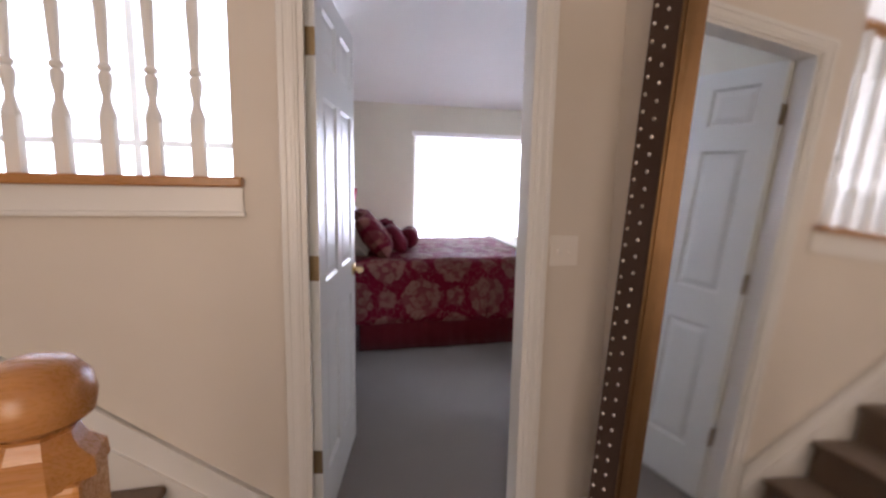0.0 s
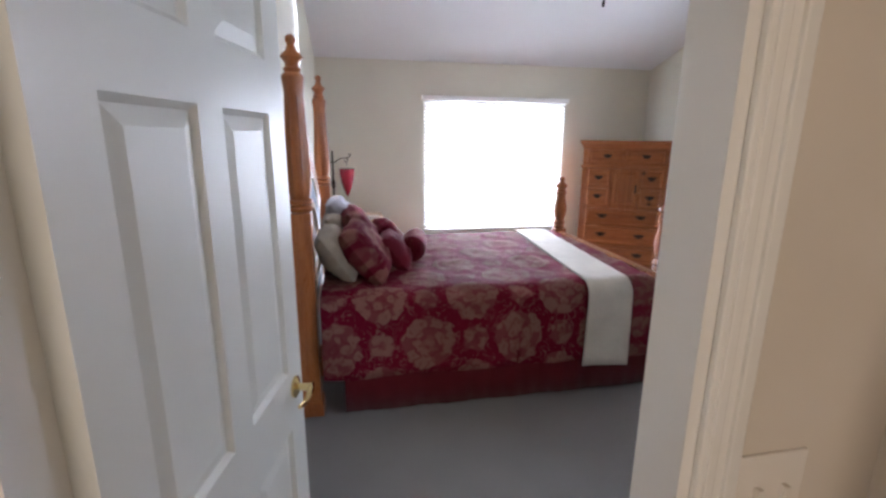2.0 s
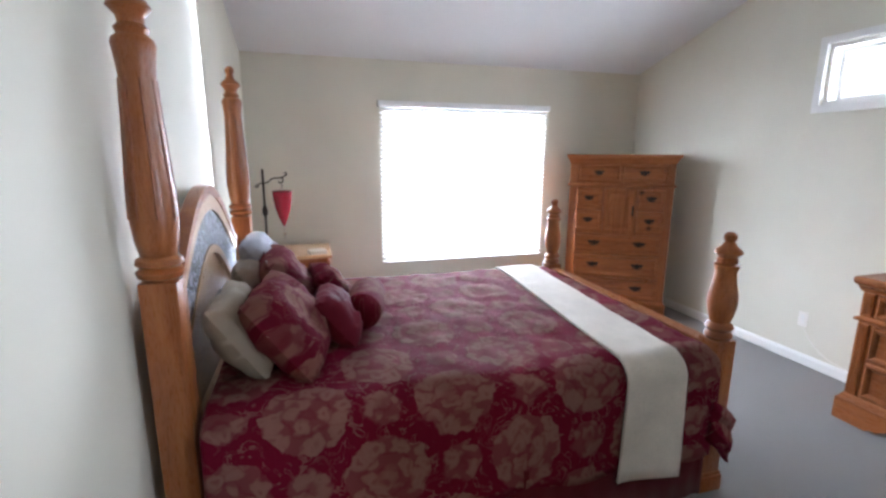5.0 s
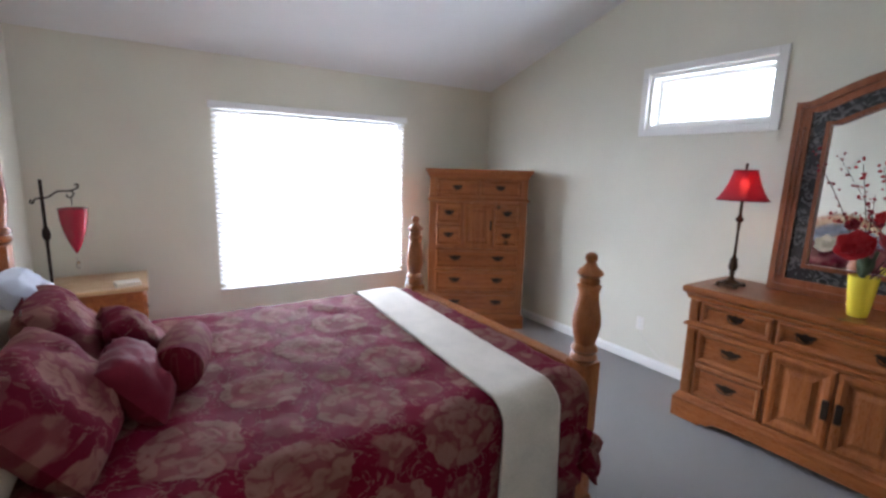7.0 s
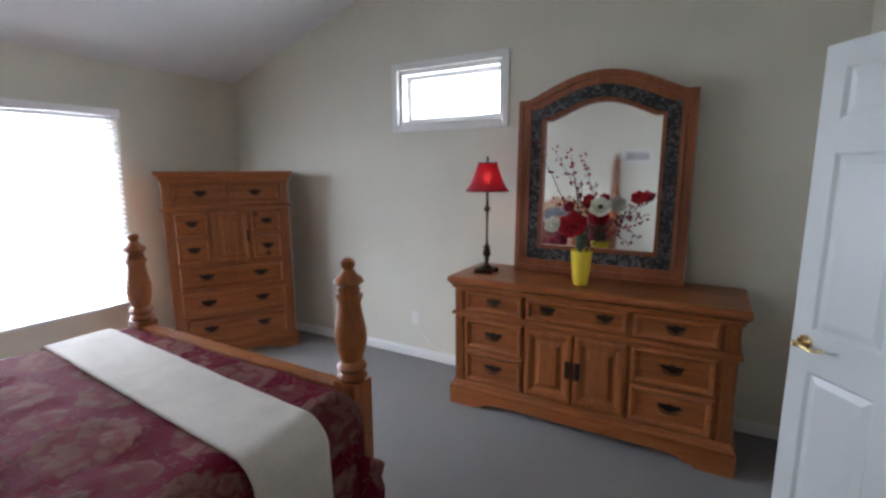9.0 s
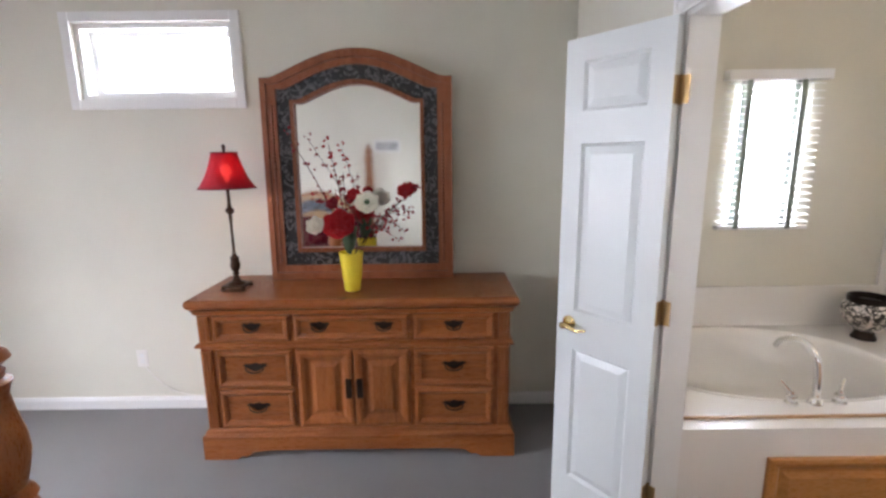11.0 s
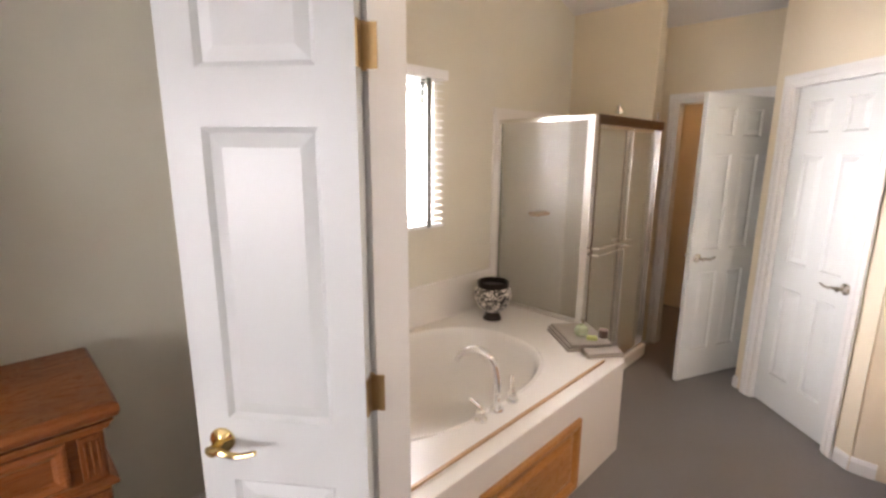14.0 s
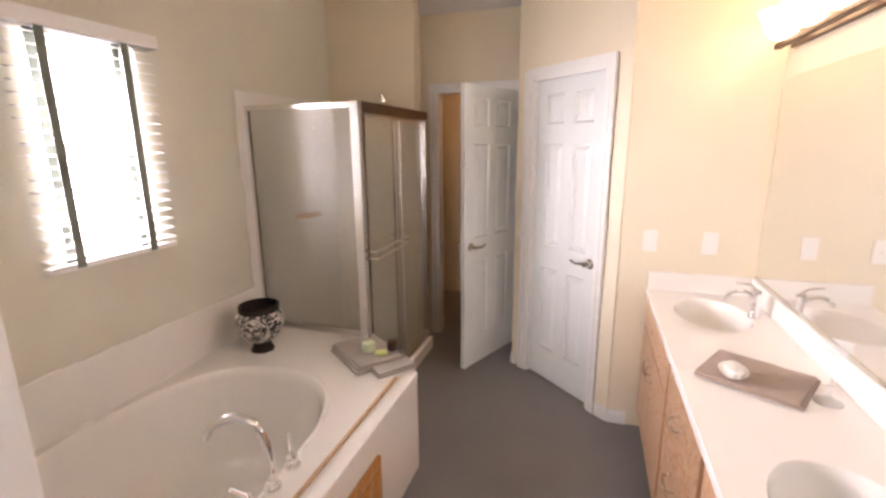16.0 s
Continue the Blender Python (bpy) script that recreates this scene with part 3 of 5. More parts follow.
def window(name, m, w, h, depth, sashes, label, case=0.055):
    """A white window in its opening: x along the wall, y outwards, z up from the sill."""
    t = thing(name, m, label, "window", kind="structure")
    bm = bmesh.new()
    bx(bm, -0.002, 0.03, 0.02, depth, 0, h), bx(bm, w - 0.03, w + 0.002, 0.02, depth, 0, h), bx(bm, 0.03, w - 0.03, 0.02, depth, 0, 0.03), bx(bm, 0.03, w - 0.03, 0.02, depth, h - 0.03, h)
    part("window_frame", bm, "trim", t)
    if case:
        bm = bmesh.new()
        bx(bm, -case, 0, -0.016, -0.001, -case, h + case, 0.004), bx(bm, w, w + case, -0.016, -0.001, -case, h + case, 0.004)
        bx(bm, 0, w, -0.0155, -0.001, h, h + case, 0.004), bx(bm, 0, w, -0.0155, -0.001, -case, 0, 0.004)
        part("window_trim", bm, "trim", t)
    for x0, x1, z0, z1 in sashes:
        bm = bmesh.new()
        s = 0.032
        y0, y1 = depth * 0.55, depth * 0.55 + 0.03
        bx(bm, x0, x0 + s, y0, y1, z0, z1), bx(bm, x1 - s, x1, y0, y1, z0, z1), bx(bm, x0 + s, x1 - s, y0, y1, z0, z0 + s), bx(bm, x0 + s, x1 - s, y0, y1, z1 - s, z1)
        part("sash", bm, "trim", t)
        g = part("pane", box(x0 + s, x1 - s, y0 + 0.012, y0 + 0.016, z0 + s, z1 - s), "glass", t)
        g.visible_shadow = False
    return t


W, H = 1.777, 1.60
window("window_1", pose(1.575, 7.04, 0.50), W, H, 0.2, [(0.03, W / 2, 0.03, H / 2), (W / 2, W - 0.03, 0.03, H / 2), (0.03, W / 2, H / 2, H - 0.03), (W / 2, W - 0.03, H / 2, H - 0.03)],
       "wide white double window behind open slatted blinds", 0.0)
window("window_2", pose(4.545, 4.955, 2.0, 0, 0, -90), 0.925, 0.43, 0.2, [(0.03, 0.895, 0.03, 0.40)], "small high white window near the ceiling")
part("muntin", box(0.06, 0.865, 0.112, 0.138, 0.200, 0.212), "trim", bpy.data.objects["window_2"])
window("window_3", pose(4.545, 1.07, 1.19, 0, 0, -90), 0.47, 0.87, 0.2, [(0.03, 0.44, 0.03, 0.44), (0.03, 0.44, 0.44, 0.84)], "white bathroom window behind slatted blinds", 0.0)
# Upper half is added so the wall above the window reads bright white.
window("window_4", pose(-2.9, 5.1, 0.1), 2.9, 3.3, 0.15, [(0.03, 1.45, 0.03, 1.62), (1.45, 2.87, 0.03, 1.62), (0.03, 1.45, 1.62, 3.27), (1.45, 2.87, 1.62, 3.27)], "tall bright foyer window")
# Unseen window, added at the hall's far end to let the warm fill in.
window("unseen_window", pose(0.3, -2.18, 0.9, 0, 0, 180), 1.4, 1.4, 0.12, [(0.03, 1.37, 0.03, 1.37)], "plain white window, unseen, added to light the hall")


def blind(name, m, w, h, pitch, slat, tilt, tapes, label, tape_w):
    """Horizontal slats between a head rail and a bottom rail: x along, y outwards, hung from z = 0 down."""
    t = thing(name, m, label, "blind")
    part("head_rail", box(-0.02, w + 0.03, -0.055, 0.01, -0.045, 0.012, 0.004), "slat", t)
    n = int((h - 0.07) / pitch)
    b2 = bmesh.new()
    prof = [(-slat / 2, 0.0), (-slat / 4, 0.0022), (0, 0.003), (slat / 4, 0.0022), (slat / 2, 0.0)]
    top = [[b2.verts.new((x, y, z + 0.0014)) for y, z in prof] for x in (0, w)]
    bot = [[b2.verts.new((x, y, z - 0.0014)) for y, z in prof] for x in (0, w)]
    for i in range(4):
        b2.faces.new((top[0][i], top[0][i + 1], top[1][i + 1], top[1][i]))
        b2.faces.new((bot[0][i], bot[1][i], bot[1][i + 1], bot[0][i + 1]))
    for i in (0, 4):
        b2.faces.new((top[0][i], top[1][i], bot[1][i], bot[0][i]))
    me = finish(b2, "slat", "slat")
    for i in range(n):
        ob = new("slat", me)
        ob.parent = t
        ob.matrix_local = pose(0, -0.022, -0.065 - i * pitch, tilt + random.uniform(-1.5, 1.5))
    part("bottom_rail", box(0, w, -0.045, 0.0, -h, -h + 0.022, 0.004), "slat", t)
    for x in tapes:
        bm = bmesh.new()
        bx(bm, x - tape_w / 2, x + tape_w / 2, -0.022 - slat / 2 - 0.004, -0.022 - slat / 2 - 0.0025, -h + 0.005, -0.03)
        bx(bm, x - tape_w / 2, x + tape_w / 2, -0.022 + slat / 2 + 0.0025, -0.022 + slat / 2 + 0.004, -h + 0.005, -0.03)
        part("ladder_tape", bm, "tape" if tape_w > 0.01 else "slat", t)
    return t


blind("window_blind", pose(1.530, 7.035, 2.135), 1.84, 1.645, 0.043, 0.050, 30, (0.18, 0.9, 1.64), "white wooden slatted blind, open, over the wide window", 0.004)
blind("window_blind", pose(4.540, 1.12, 2.11, 0, 0, -90), 0.56, 0.93, 0.043, 0.048, 8, (0.11, 0.43), "white slatted blind with grey-green tapes, open", 0.034)


# ---- bedroom: the bed ----
def square_turned(name, half, z_sq, profile, parent, mat="pine"):
    """A bed post: a square foot and lower part, and a turned upper part."""
    bm = bmesh.new()
    bx(bm, -half, half, -half, half, 0.10, z_sq, 0.008)
    bx(bm, -half - 0.012, half + 0.012, -half - 0.012, half + 0.012, 0.0, 0.085, 0.008)
    bx(bm, -half - 0.004, half + 0.004, -half - 0.004, half + 0.004, 0.085, 0.10)
    turned([(half * 0.9, z_sq - 0.004)] + profile, 32, None, bm)
    return part(name, bm, mat, parent, smooth=True)


BED = thing("bed", pose(0, 0, 0), "honey pine four-poster bed with an arched carved headboard", "bed")
head = [(0.050, 1.235), (0.066, 1.245), (0.070, 1.262), (0.056, 1.275), (0.070, 1.287), (0.066, 1.302), (0.052, 1.312), (0.062, 1.36), (0.068, 1.43), (0.066, 1.50), (0.060, 1.60),
        (0.053, 1.72), (0.048, 1.84), (0.053, 1.90), (0.058, 1.935), (0.054, 1.95), (0.040, 1.962), (0.046, 1.978), (0.034, 1.992), (0.036, 2.01), (0.058, 2.035), (0.050, 2.05), (0.030, 2.066), (0.022, 2.085),
        (0.018, 2.095), (0.026, 2.112), (0.026, 2.13), (0.016, 2.142), (0.004, 2.146)]
foot = [(0.052, 0.79), (0.062, 0.80), (0.058, 0.815), (0.048, 0.825), (0.062, 0.84), (0.056, 0.855), (0.044, 0.868), (0.056, 0.91), (0.064, 0.955), (0.062, 1.00), (0.050, 1.06), (0.044, 1.105), (0.050, 1.125),
        (0.056, 1.14), (0.042, 1.15), (0.046, 1.165), (0.036, 1.175), (0.060, 1.195), (0.054, 1.21), (0.034, 1.225), (0.024, 1.24), (0.020, 1.247), (0.028, 1.26), (0.027, 1.278), (0.014, 1.29), (0.003, 1.292)]
PX0, PX1, PY0, PY1 = 0.358, 2.655, 3.88, 5.465
for x, y, h, z in ((0.365, PY0, head, 1.232), (0.396, PY1, head, 1.232), (PX1, PY0, foot, 0.785), (PX1, PY1, foot, 0.785)):
    p = square_turned("post", 0.056, z, h, BED)
    p.location = (x, y, 0)
# flutes on the near head post are carved as thin grooves
for x0, y in ((0.365, PY0), (0.396, PY1)):
    for k in range(8):
        a = 2 * math.pi * (k + 0.5) / 8
        line = [(x0 + r * 0.985 * math.cos(a), y + r * 0.985 * math.sin(a), z) for r, z in head if 1.4 < z < 1.9]
        part("flute", tube(line, 0.0045, 6), "red_pine", BED)


def arch(w0, w1, zs, rise, n=28, z0=None, shoulder=0.16):
    """A shouldered arch from (w0, zs) over the middle to (w1, zs), as (u, v); closed along z0."""
    pts = []
    for i in range(n + 1):
        t = i / n
        u = w0 + (w1 - w0) * t
        s = min(t, 1 - t)
        lift = 0.0 if s < shoulder * 0.25 else math.sin(min(1, (s - shoulder * 0.25) / (0.5 - shoulder * 0.25)) * math.pi / 2) ** 1.12
        pts.append((u, zs + rise * lift))
    return pts + ([(w1, z0), (w0, z0)] if z0 is not None else [])


L = PY1 - PY0 - 0.10
HBM = Matrix(((0, 1, 0, 0.316), (1, 0, 0, PY0 + 0.05), (0, 0, 1, 0), (0, 0, 0, 1)))
part("headboard_panel", prism(arch(0.05, L - 0.05, 0.98, 0.26, z0=0.45), 0.025, m=HBM), "pale_pine", BED, "pale pine headboard panel", True)
part("headboard_carving", band(arch(0.012, L - 0.012, 1.06, 0.32, z0=0.42), arch(0.16, L - 0.16, 0.90, 0.27, z0=0.56), 0.040, HBM), "carved_blue", BED, "dark carved scrollwork band")
part("headboard_bead", band(arch(0.15, L - 0.15, 0.915, 0.275, z0=0.55), arch(0.18, L - 0.18, 0.885, 0.262, z0=0.58), 0.046, HBM), "pale_pine", BED, smooth=True)
part("headboard_rim", band(arch(0.0, L, 1.10, 0.345, z0=0.40), arch(0.03, L - 0.03, 1.045, 0.315, z0=0.44), 0.050, HBM), "pale_pine", BED, "rounded pine arch", True)
part("headboard_crest", band(arch(0.0, L, 1.125, 0.355, z0=0.38), arch(0.012, L - 0.012, 1.095, 0.338, z0=0.40), 0.056, HBM), "pine_y", BED, smooth=True)
bm = bmesh.new()
bx(bm, PX1 - 0.022, PX1 + 0.016, PY0 + 0.055, PY1 - 0.055, 0.30, 0.725)
part("footboard_panel", bm, "pine_y", BED)
part("footboard_rail", box(PX1 - 0.045, PX1 + 0.036, PY0 + 0.055, PY1 - 0.055, 0.725, 0.757, 0.008), "pine_y", BED)
for y in (PY0 + 0.02, PY1 - 0.045):
    part("side_rail", box(PX0 + 0.055, PX1 - 0.055, y, y + 0.028, 0.22, 0.42, 0.004), "pine_x", BED)
part("mattress", box(0.46, 2.60, PY0 + 0.052, PY1 - 0.052, 0.42, 0.735, 0.05), "ivory", BED, "ivory mattress", True)
for y, s in ((3.80, 1), (5.545, -1)):
    bm = bmesh.new()
    n = 90
    rows = [[bm.verts.new((0.56 + 2.02 * i / n, y + s * (0.004 * math.sin(i * 1.3) * w + 0.006 * math.sin(i * 0.37)), z)) for i in range(n + 1)] for z, w in ((0.34, 0.2), (0.18, 0.7), (0.02, 1.0))]
    for a, b in zip(rows, rows[1:]):
        for i in range(n):
            bm.faces.new((a[i], a[i + 1], b[i + 1], b[i]))
    sk = part("bed_skirt", bm, "skirt", BED, "dark red pleated valance", True)
    sk.modifiers.new("thick", "SOLIDIFY").thickness = 0.004


def drape(x0, x1, lift, hem, nx, ripple, far=5.55, near=3.785, skew=0.0, top=0.752):
    """Cloth over the bed: sides hang to the hem, corners are round."""
    line = []
    for k in range(9):
        line.append((near, hem + (top - 0.09 - hem) * k / 8))
    for k in range(1, 8):
        a = math.pi / 2 * k / 8
        line.append((near + 0.10 - 0.10 * math.cos(a), top - 0.09 + 0.09 * math.sin(a)))
    for k in range(0, 45):
        line.append((near + 0.10 + (far - near - 0.20) * k / 44, top))
    for k in range(1, 8):
        a = math.pi / 2 * k / 8
        line.append((far - 0.10 + 0.10 * math.sin(a), top - 0.09 + 0.09 * math.cos(a)))
    for k in range(9):
        line.append((far, top - 0.09 - (top - 0.09 - hem) * k / 8))
    bm = bmesh.new()
    rows = []
    for y, z in line:
        row = []
        for i in range(nx + 1):
            x = x0 + (x1 - x0) * i / nx + skew * (y - near) / (far - near)
            q = noise.noise(Vector((x * 5.5, y * 9, z * 5.0))) + 0.6 * noise.noise(Vector((x * 13, y * 20, z * 11)))
            low = max(0.0, (0.72 - z) / 0.5)
            side = -1 if y < 4.5 else 1
            oy = side * (lift + ripple * q + 0.018 * low * math.sin(x * 11 + 2.0 * noise.noise(Vector((x, 0, 0))))) * (1 if z < top - 0.001 else 0)
            oz = (lift + ripple * 1.0 * q) if z > top - 0.09 else 0.006 * q
            row.append(bm.verts.new((x, y + oy, z + oz)))
        rows.append(row)
    for a, b in zip(rows, rows[1:]):
        for i in range(nx):
            bm.faces.new((a[i], a[i + 1], b[i + 1], b[i]))
    return bm


quilt = solo("bedspread", drape(0.445, 2.58, 0.0, 0.25, 120, 0.013), "damask", "burgundy bedspread woven with large gold medallions, puckered", "bedspread", smooth=True)
quilt.modifiers.new("thick", "SOLIDIFY").thickness = -0.012
bm = bmesh.new()
rows = []
for i in range(9):
    t = i / 8
    rows.append([bm.verts.new((2.55 + 0.15 * t, 3.775 - 0.015 * math.sin(t * 5) - 0.012 * math.sin(j * 1.9 + t), 0.54 - 0.015 * j - 0.030 * j * (0.6 + 0.25 * t) - 0.12 * t)) for j in range(7)])
for a, b in zip(rows, rows[1:]):
    for j in range(6):
        bm.faces.new((a[j], a[j + 1], b[j + 1], b[j]))
flap = part("corner_fold", bm, "damask", quilt, smooth=True)
flap.modifiers.new("thick", "SOLIDIFY").thickness = 0.02
throw = solo("bed_throw", drape(2.075, 2.375, 0.016, 0.205, 22, 0.004, 5.555, 3.775, 0.125), "runner", "cream quilted throw laid across the foot of the bed", "throw", smooth=True)
throw.modifiers.new("thick", "SOLIDIFY").thickness = -0.010


def pillow(name, m, w, h, t, mat, label, category="pillow", seed=0, group="pillows on the bed", flange=0.0):
    """A stuffed cushion, w along x, h along z, t thick along y."""
    bm = bmesh.new()
    n = 20
    grids = []
    for s in (1, -1):
        g = []
        for i in range(n + 1):
            row = []
            for j in range(n + 1):
                u, v = 2 * i / n - 1, 2 * j / n - 1
                e = max(0.0, (1 - abs(u) ** 3.2) * (1 - abs(v) ** 3.2)) ** 0.55
                pin = 1 - 0.07 * (abs(u) * abs(v)) ** 1.5
                pull = 1 - 0.05 * (1 - v * v) * abs(u) ** 4 - 0.0
                q = noise.noise(Vector((u * 2.3 + seed * 7, v * 2.3, s))) + 0.5 * noise.noise(Vector((u * 6 + seed * 7, v * 6, s)))
                row.append(bm.verts.new((w / 2 * u * pin * pull, s * (t / 2) * e * (1 + 0.22 * q), h / 2 * v * pin * (1 - 0.05 * (1 - u * u) * abs(v) ** 4) + 0.012 * q)))
            g.append(row)
        grids.append(g)
    for g in grids:
        for i in range(n):
            for j in range(n):
                bm.faces.new((g[i][j], g[i + 1][j], g[i + 1][j + 1], g[i][j + 1]))
    bmesh.ops.remove_doubles(bm, verts=bm.verts, dist=0.0008)
    return solo(name, bm, mat, label, category, smooth=True, m=m, group=group)


def leaning(x, y, z, lean, turn=0):
    """Stands on the bed with its width along y and leans back to the headboard."""
    return pose(x, y, z) @ pose(0, 0, 0, 0, 0, 90 + turn) @ pose(0, 0, 0, -lean)


pillow("pillow", leaning(0.54, 4.28, 0.905, 34), 0.52, 0.38, 0.20, "ivory", "ivory cotton pillow leaning on the headboard", seed=1)
pillow("pillow", leaning(0.55, 4.96, 0.91, 34), 0.58, 0.38, 0.20, "ivory", "ivory cotton pillow leaning on the headboard", seed=2)
pillow("pillow", leaning(0.55, 5.06, 1.05, 40), 0.44, 0.28, 0.17, "pale_blue", "pale grey sateen pillow behind the burgundy ones", seed=3)
pillow("pillow", leaning(0.725, 4.26, 0.915, 38, -8), 0.58, 0.44, 0.22, "damask_small", "large burgundy and gold damask pillow", seed=4)
pillow("pillow", leaning(0.70, 4.86, 0.93, 34, 6), 0.58, 0.44, 0.22, "damask_small", "large burgundy and gold damask pillow", seed=5)
pillow("cushion", leaning(0.93, 4.43, 0.87, 40, -6), 0.36, 0.30, 0.17, "velvet", "small burgundy satin cushion", "cushion", 6)
pillow("cushion", leaning(0.93, 4.82, 0.88, 38, 8), 0.38, 0.34, 0.17, "damask_small", "small burgundy damask cushion", "cushion", 7)
bm = turned([(0.01, -0.19), (0.06, -0.185), (0.092, -0.16), (0.098, -0.08), (0.10, 0.0), (0.098, 0.08), (0.092, 0.16), (0.06, 0.185), (0.01, 0.19)], 26)
for v in bm.verts:
    v.co *= 1 + 0.05 * noise.noise(v.co * 14)
solo("bolster", bm, "damask_small", "burgundy damask bolster lying on the bedspread", "cushion", smooth=True, m=pose(1.09, 4.62, 0.862, 90, 0, -12))


# ---- bedroom: case furniture ----
def pull_handle(parent, x, z, wide=0.10, y=0.0):
    """A dark bail pull with a shaped back plate, on a front facing -y."""
    w = wide / 2
    plate = [(-w, 0.012), (-w * 0.75, 0.024), (-w * 0.35, 0.020), (0, 0.030), (w * 0.35, 0.020), (w * 0.75, 0.024), (w, 0.012), (w * 0.6, 0.0), (w * 0.35, -0.012), (0, -0.022), (-w * 0.35, -0.012), (-w * 0.6, 0.0)]
    h = part("handle", prism([(x + u, z + v) for u, v in plate], -0.005, m=Matrix.Translation((0, y - 0.001, 0))), "iron", parent, "dark iron pull")
    bail = smoothed([(x - w * 0.7, y - 0.008, z + 0.010), (x - w * 0.6, y - 0.022, z - 0.010), (x, y - 0.028, z - 0.020), (x + w * 0.6, y - 0.022, z - 0.010), (x + w * 0.7, y - 0.008, z + 0.010)], 4)
    part("bail", tube(bail, 0.0042, 6), "iron", h, smooth=True)


def framed_front(name, x0, x1, z0, z1, parent, mat, rim=0.028, raised=False, y=0.0):
    """A drawer or door front with a mitred moulding and a sunk or raised field, facing -y."""
    bm = bmesh.new()
    o = [(x0, z0), (x1, z0), (x1, z1), (x0, z1)]
    ins = lambda d: [(x0 + d, z0 + d), (x1 - d, z0 + d), (x1 - d, z1 - d), (x0 + d, z1 - d)]
    levels = [(0, 0.004), (0, -0.012), (0.005, -0.017), (rim * 0.35, -0.021), (rim * 0.7, -0.016), (rim, -0.004)]
    if raised:
        levels += [(rim + 0.012, -0.004), (rim + 0.038, -0.015)]
    rings = [[bm.verts.new((u, y + d, v)) for u, v in ins(k)] for k, d in levels]
    for a, b in zip(rings, rings[1:]):
        for i in range(4):
            bm.faces.new((a[i], a[(i + 1) % 4], b[(i + 1) % 4], b[i]))
    bm.faces.new(rings[-1]), bm.faces.new(rings[0])
    return part(name, bm, mat, parent)


def moulding(x0, x1, depth, z0, prof, y_back):
    """A moulding round the front and both ends; prof is (out, height)."""
    bm = bmesh.new()
    rings = []
    for out, z in prof:
        rings.append([bm.verts.new(p) for p in ((x0 - out, y_back, z0 + z), (x0 - out, -out, z0 + z), (x1 + out, -out, z0 + z), (x1 + out, y_back, z0 + z))])
    for a, b in zip(rings, rings[1:]):
        for i in range(4):
            bm.faces.new((a[i], a[(i + 1) % 4], b[(i + 1) % 4], b[i]))
    bm.faces.new(rings[0]), bm.faces.new(rings[-1])
    return bm


def bracket_base(w, h, foot=0.26):
    """The base board with cut-out bracket feet."""
    pts = [(0, 0), (foot * 0.62, 0), (foot * 0.70, h * 0.18), (foot * 0.80, h * 0.14), (foot * 0.92, h * 0.38), (foot * 1.25, h * 0.46)]
    return pts + [(w - u, v) for u, v in reversed(pts)] + [(w, h), (0, h)]


def chest_of_drawers():
    w, d, h = 0.985, 0.44, 1.635
    ang = math.degrees(math.atan2(5.912 - 6.471, 4.24 - 3.339))
    t = thing("chest_of_drawers", pose(3.339, 6.471, 0, 0, 0, ang) @ Matrix.Translation((0.036, 0.04, 0)), "tall honey pine chest of drawers set across the corner", "chest of drawers")
    part("carcass", box(0, w, 0, d, 0.11, 1.57, 0.004), "pine", t)
    part("cornice", moulding(0, w, d, 1.545, [(0.004, 0), (0.008, 0.015), (0.014, 0.022), (0.022, 0.045), (0.036, 0.062), (0.040, 0.066), (0.040, 0.09)], d), "pine_x", t)
    part("waist_moulding", moulding(0, w, d, 1.315, [(0.004, 0), (0.016, 0.006), (0.018, 0.018), (0.010, 0.03), (0.003, 0.034)], d), "pine_x", t)
    part("base_moulding", moulding(0, w, d, 0.105, [(0.022, 0), (0.022, 0.02), (0.012, 0.034), (0.003, 0.045)], d), "pine_x", t)
    bm = prism(bracket_base(w + 0.04, 0.108), 0.03, m=Matrix.Translation((-0.02, -0.02, 0)))
    bx(bm, -0.02, 0.01, 0.012, d, 0, 0.108), bx(bm, w - 0.01, w + 0.02, 0.012, d, 0, 0.108)
    part("base", bm, "pine_x", t)
    for x in (0.005, w - 0.065):
        bm = box(x, x + 0.06, -0.014, 0.002, 1.365, 1.53, 0.004)
        for k in range(3):
            bx(bm, x + 0.012 + k * 0.015, x + 0.020 + k * 0.015, -0.019, -0.01, 1.38, 1.515, 0.003)
        part("pilaster", bm, "pine", t)
    fronts = [(0.075, 0.485, 1.365, 1.53, 1), (0.50, 0.91, 1.365, 1.53, 1), (0.075, 0.325, 1.095, 1.295, 1), (0.66, 0.91, 1.095, 1.295, 1), (0.075, 0.325, 0.87, 1.075, 1), (0.66, 0.91, 0.87, 1.075, 1),
              (0.075, 0.91, 0.635, 0.835, 2), (0.075, 0.91, 0.40, 0.615, 2), (0.075, 0.91, 0.165, 0.38, 2)]
    for x0, x1, z0, z1, k in fronts:
        f = framed_front("drawer", x0, x1, z0, z1, t, "pine_x", 0.032)
        for i in range(k):
            pull_handle(f, x0 + (x1 - x0) * (i + 0.5) / k if k == 1 else x0 + (x1 - x0) * (0.24 + 0.52 * i), (z0 + z1) / 2 + 0.005, 0.105 if k == 1 else 0.13)
    f = framed_front("door", 0.345, 0.64, 0.865, 1.297, t, "pine", 0.05, True)
    part("handle", box(0.612, 0.63, -0.034, -0.012, 1.03, 1.13, 0.004), "iron", f, "dark iron pull")


chest_of_drawers()


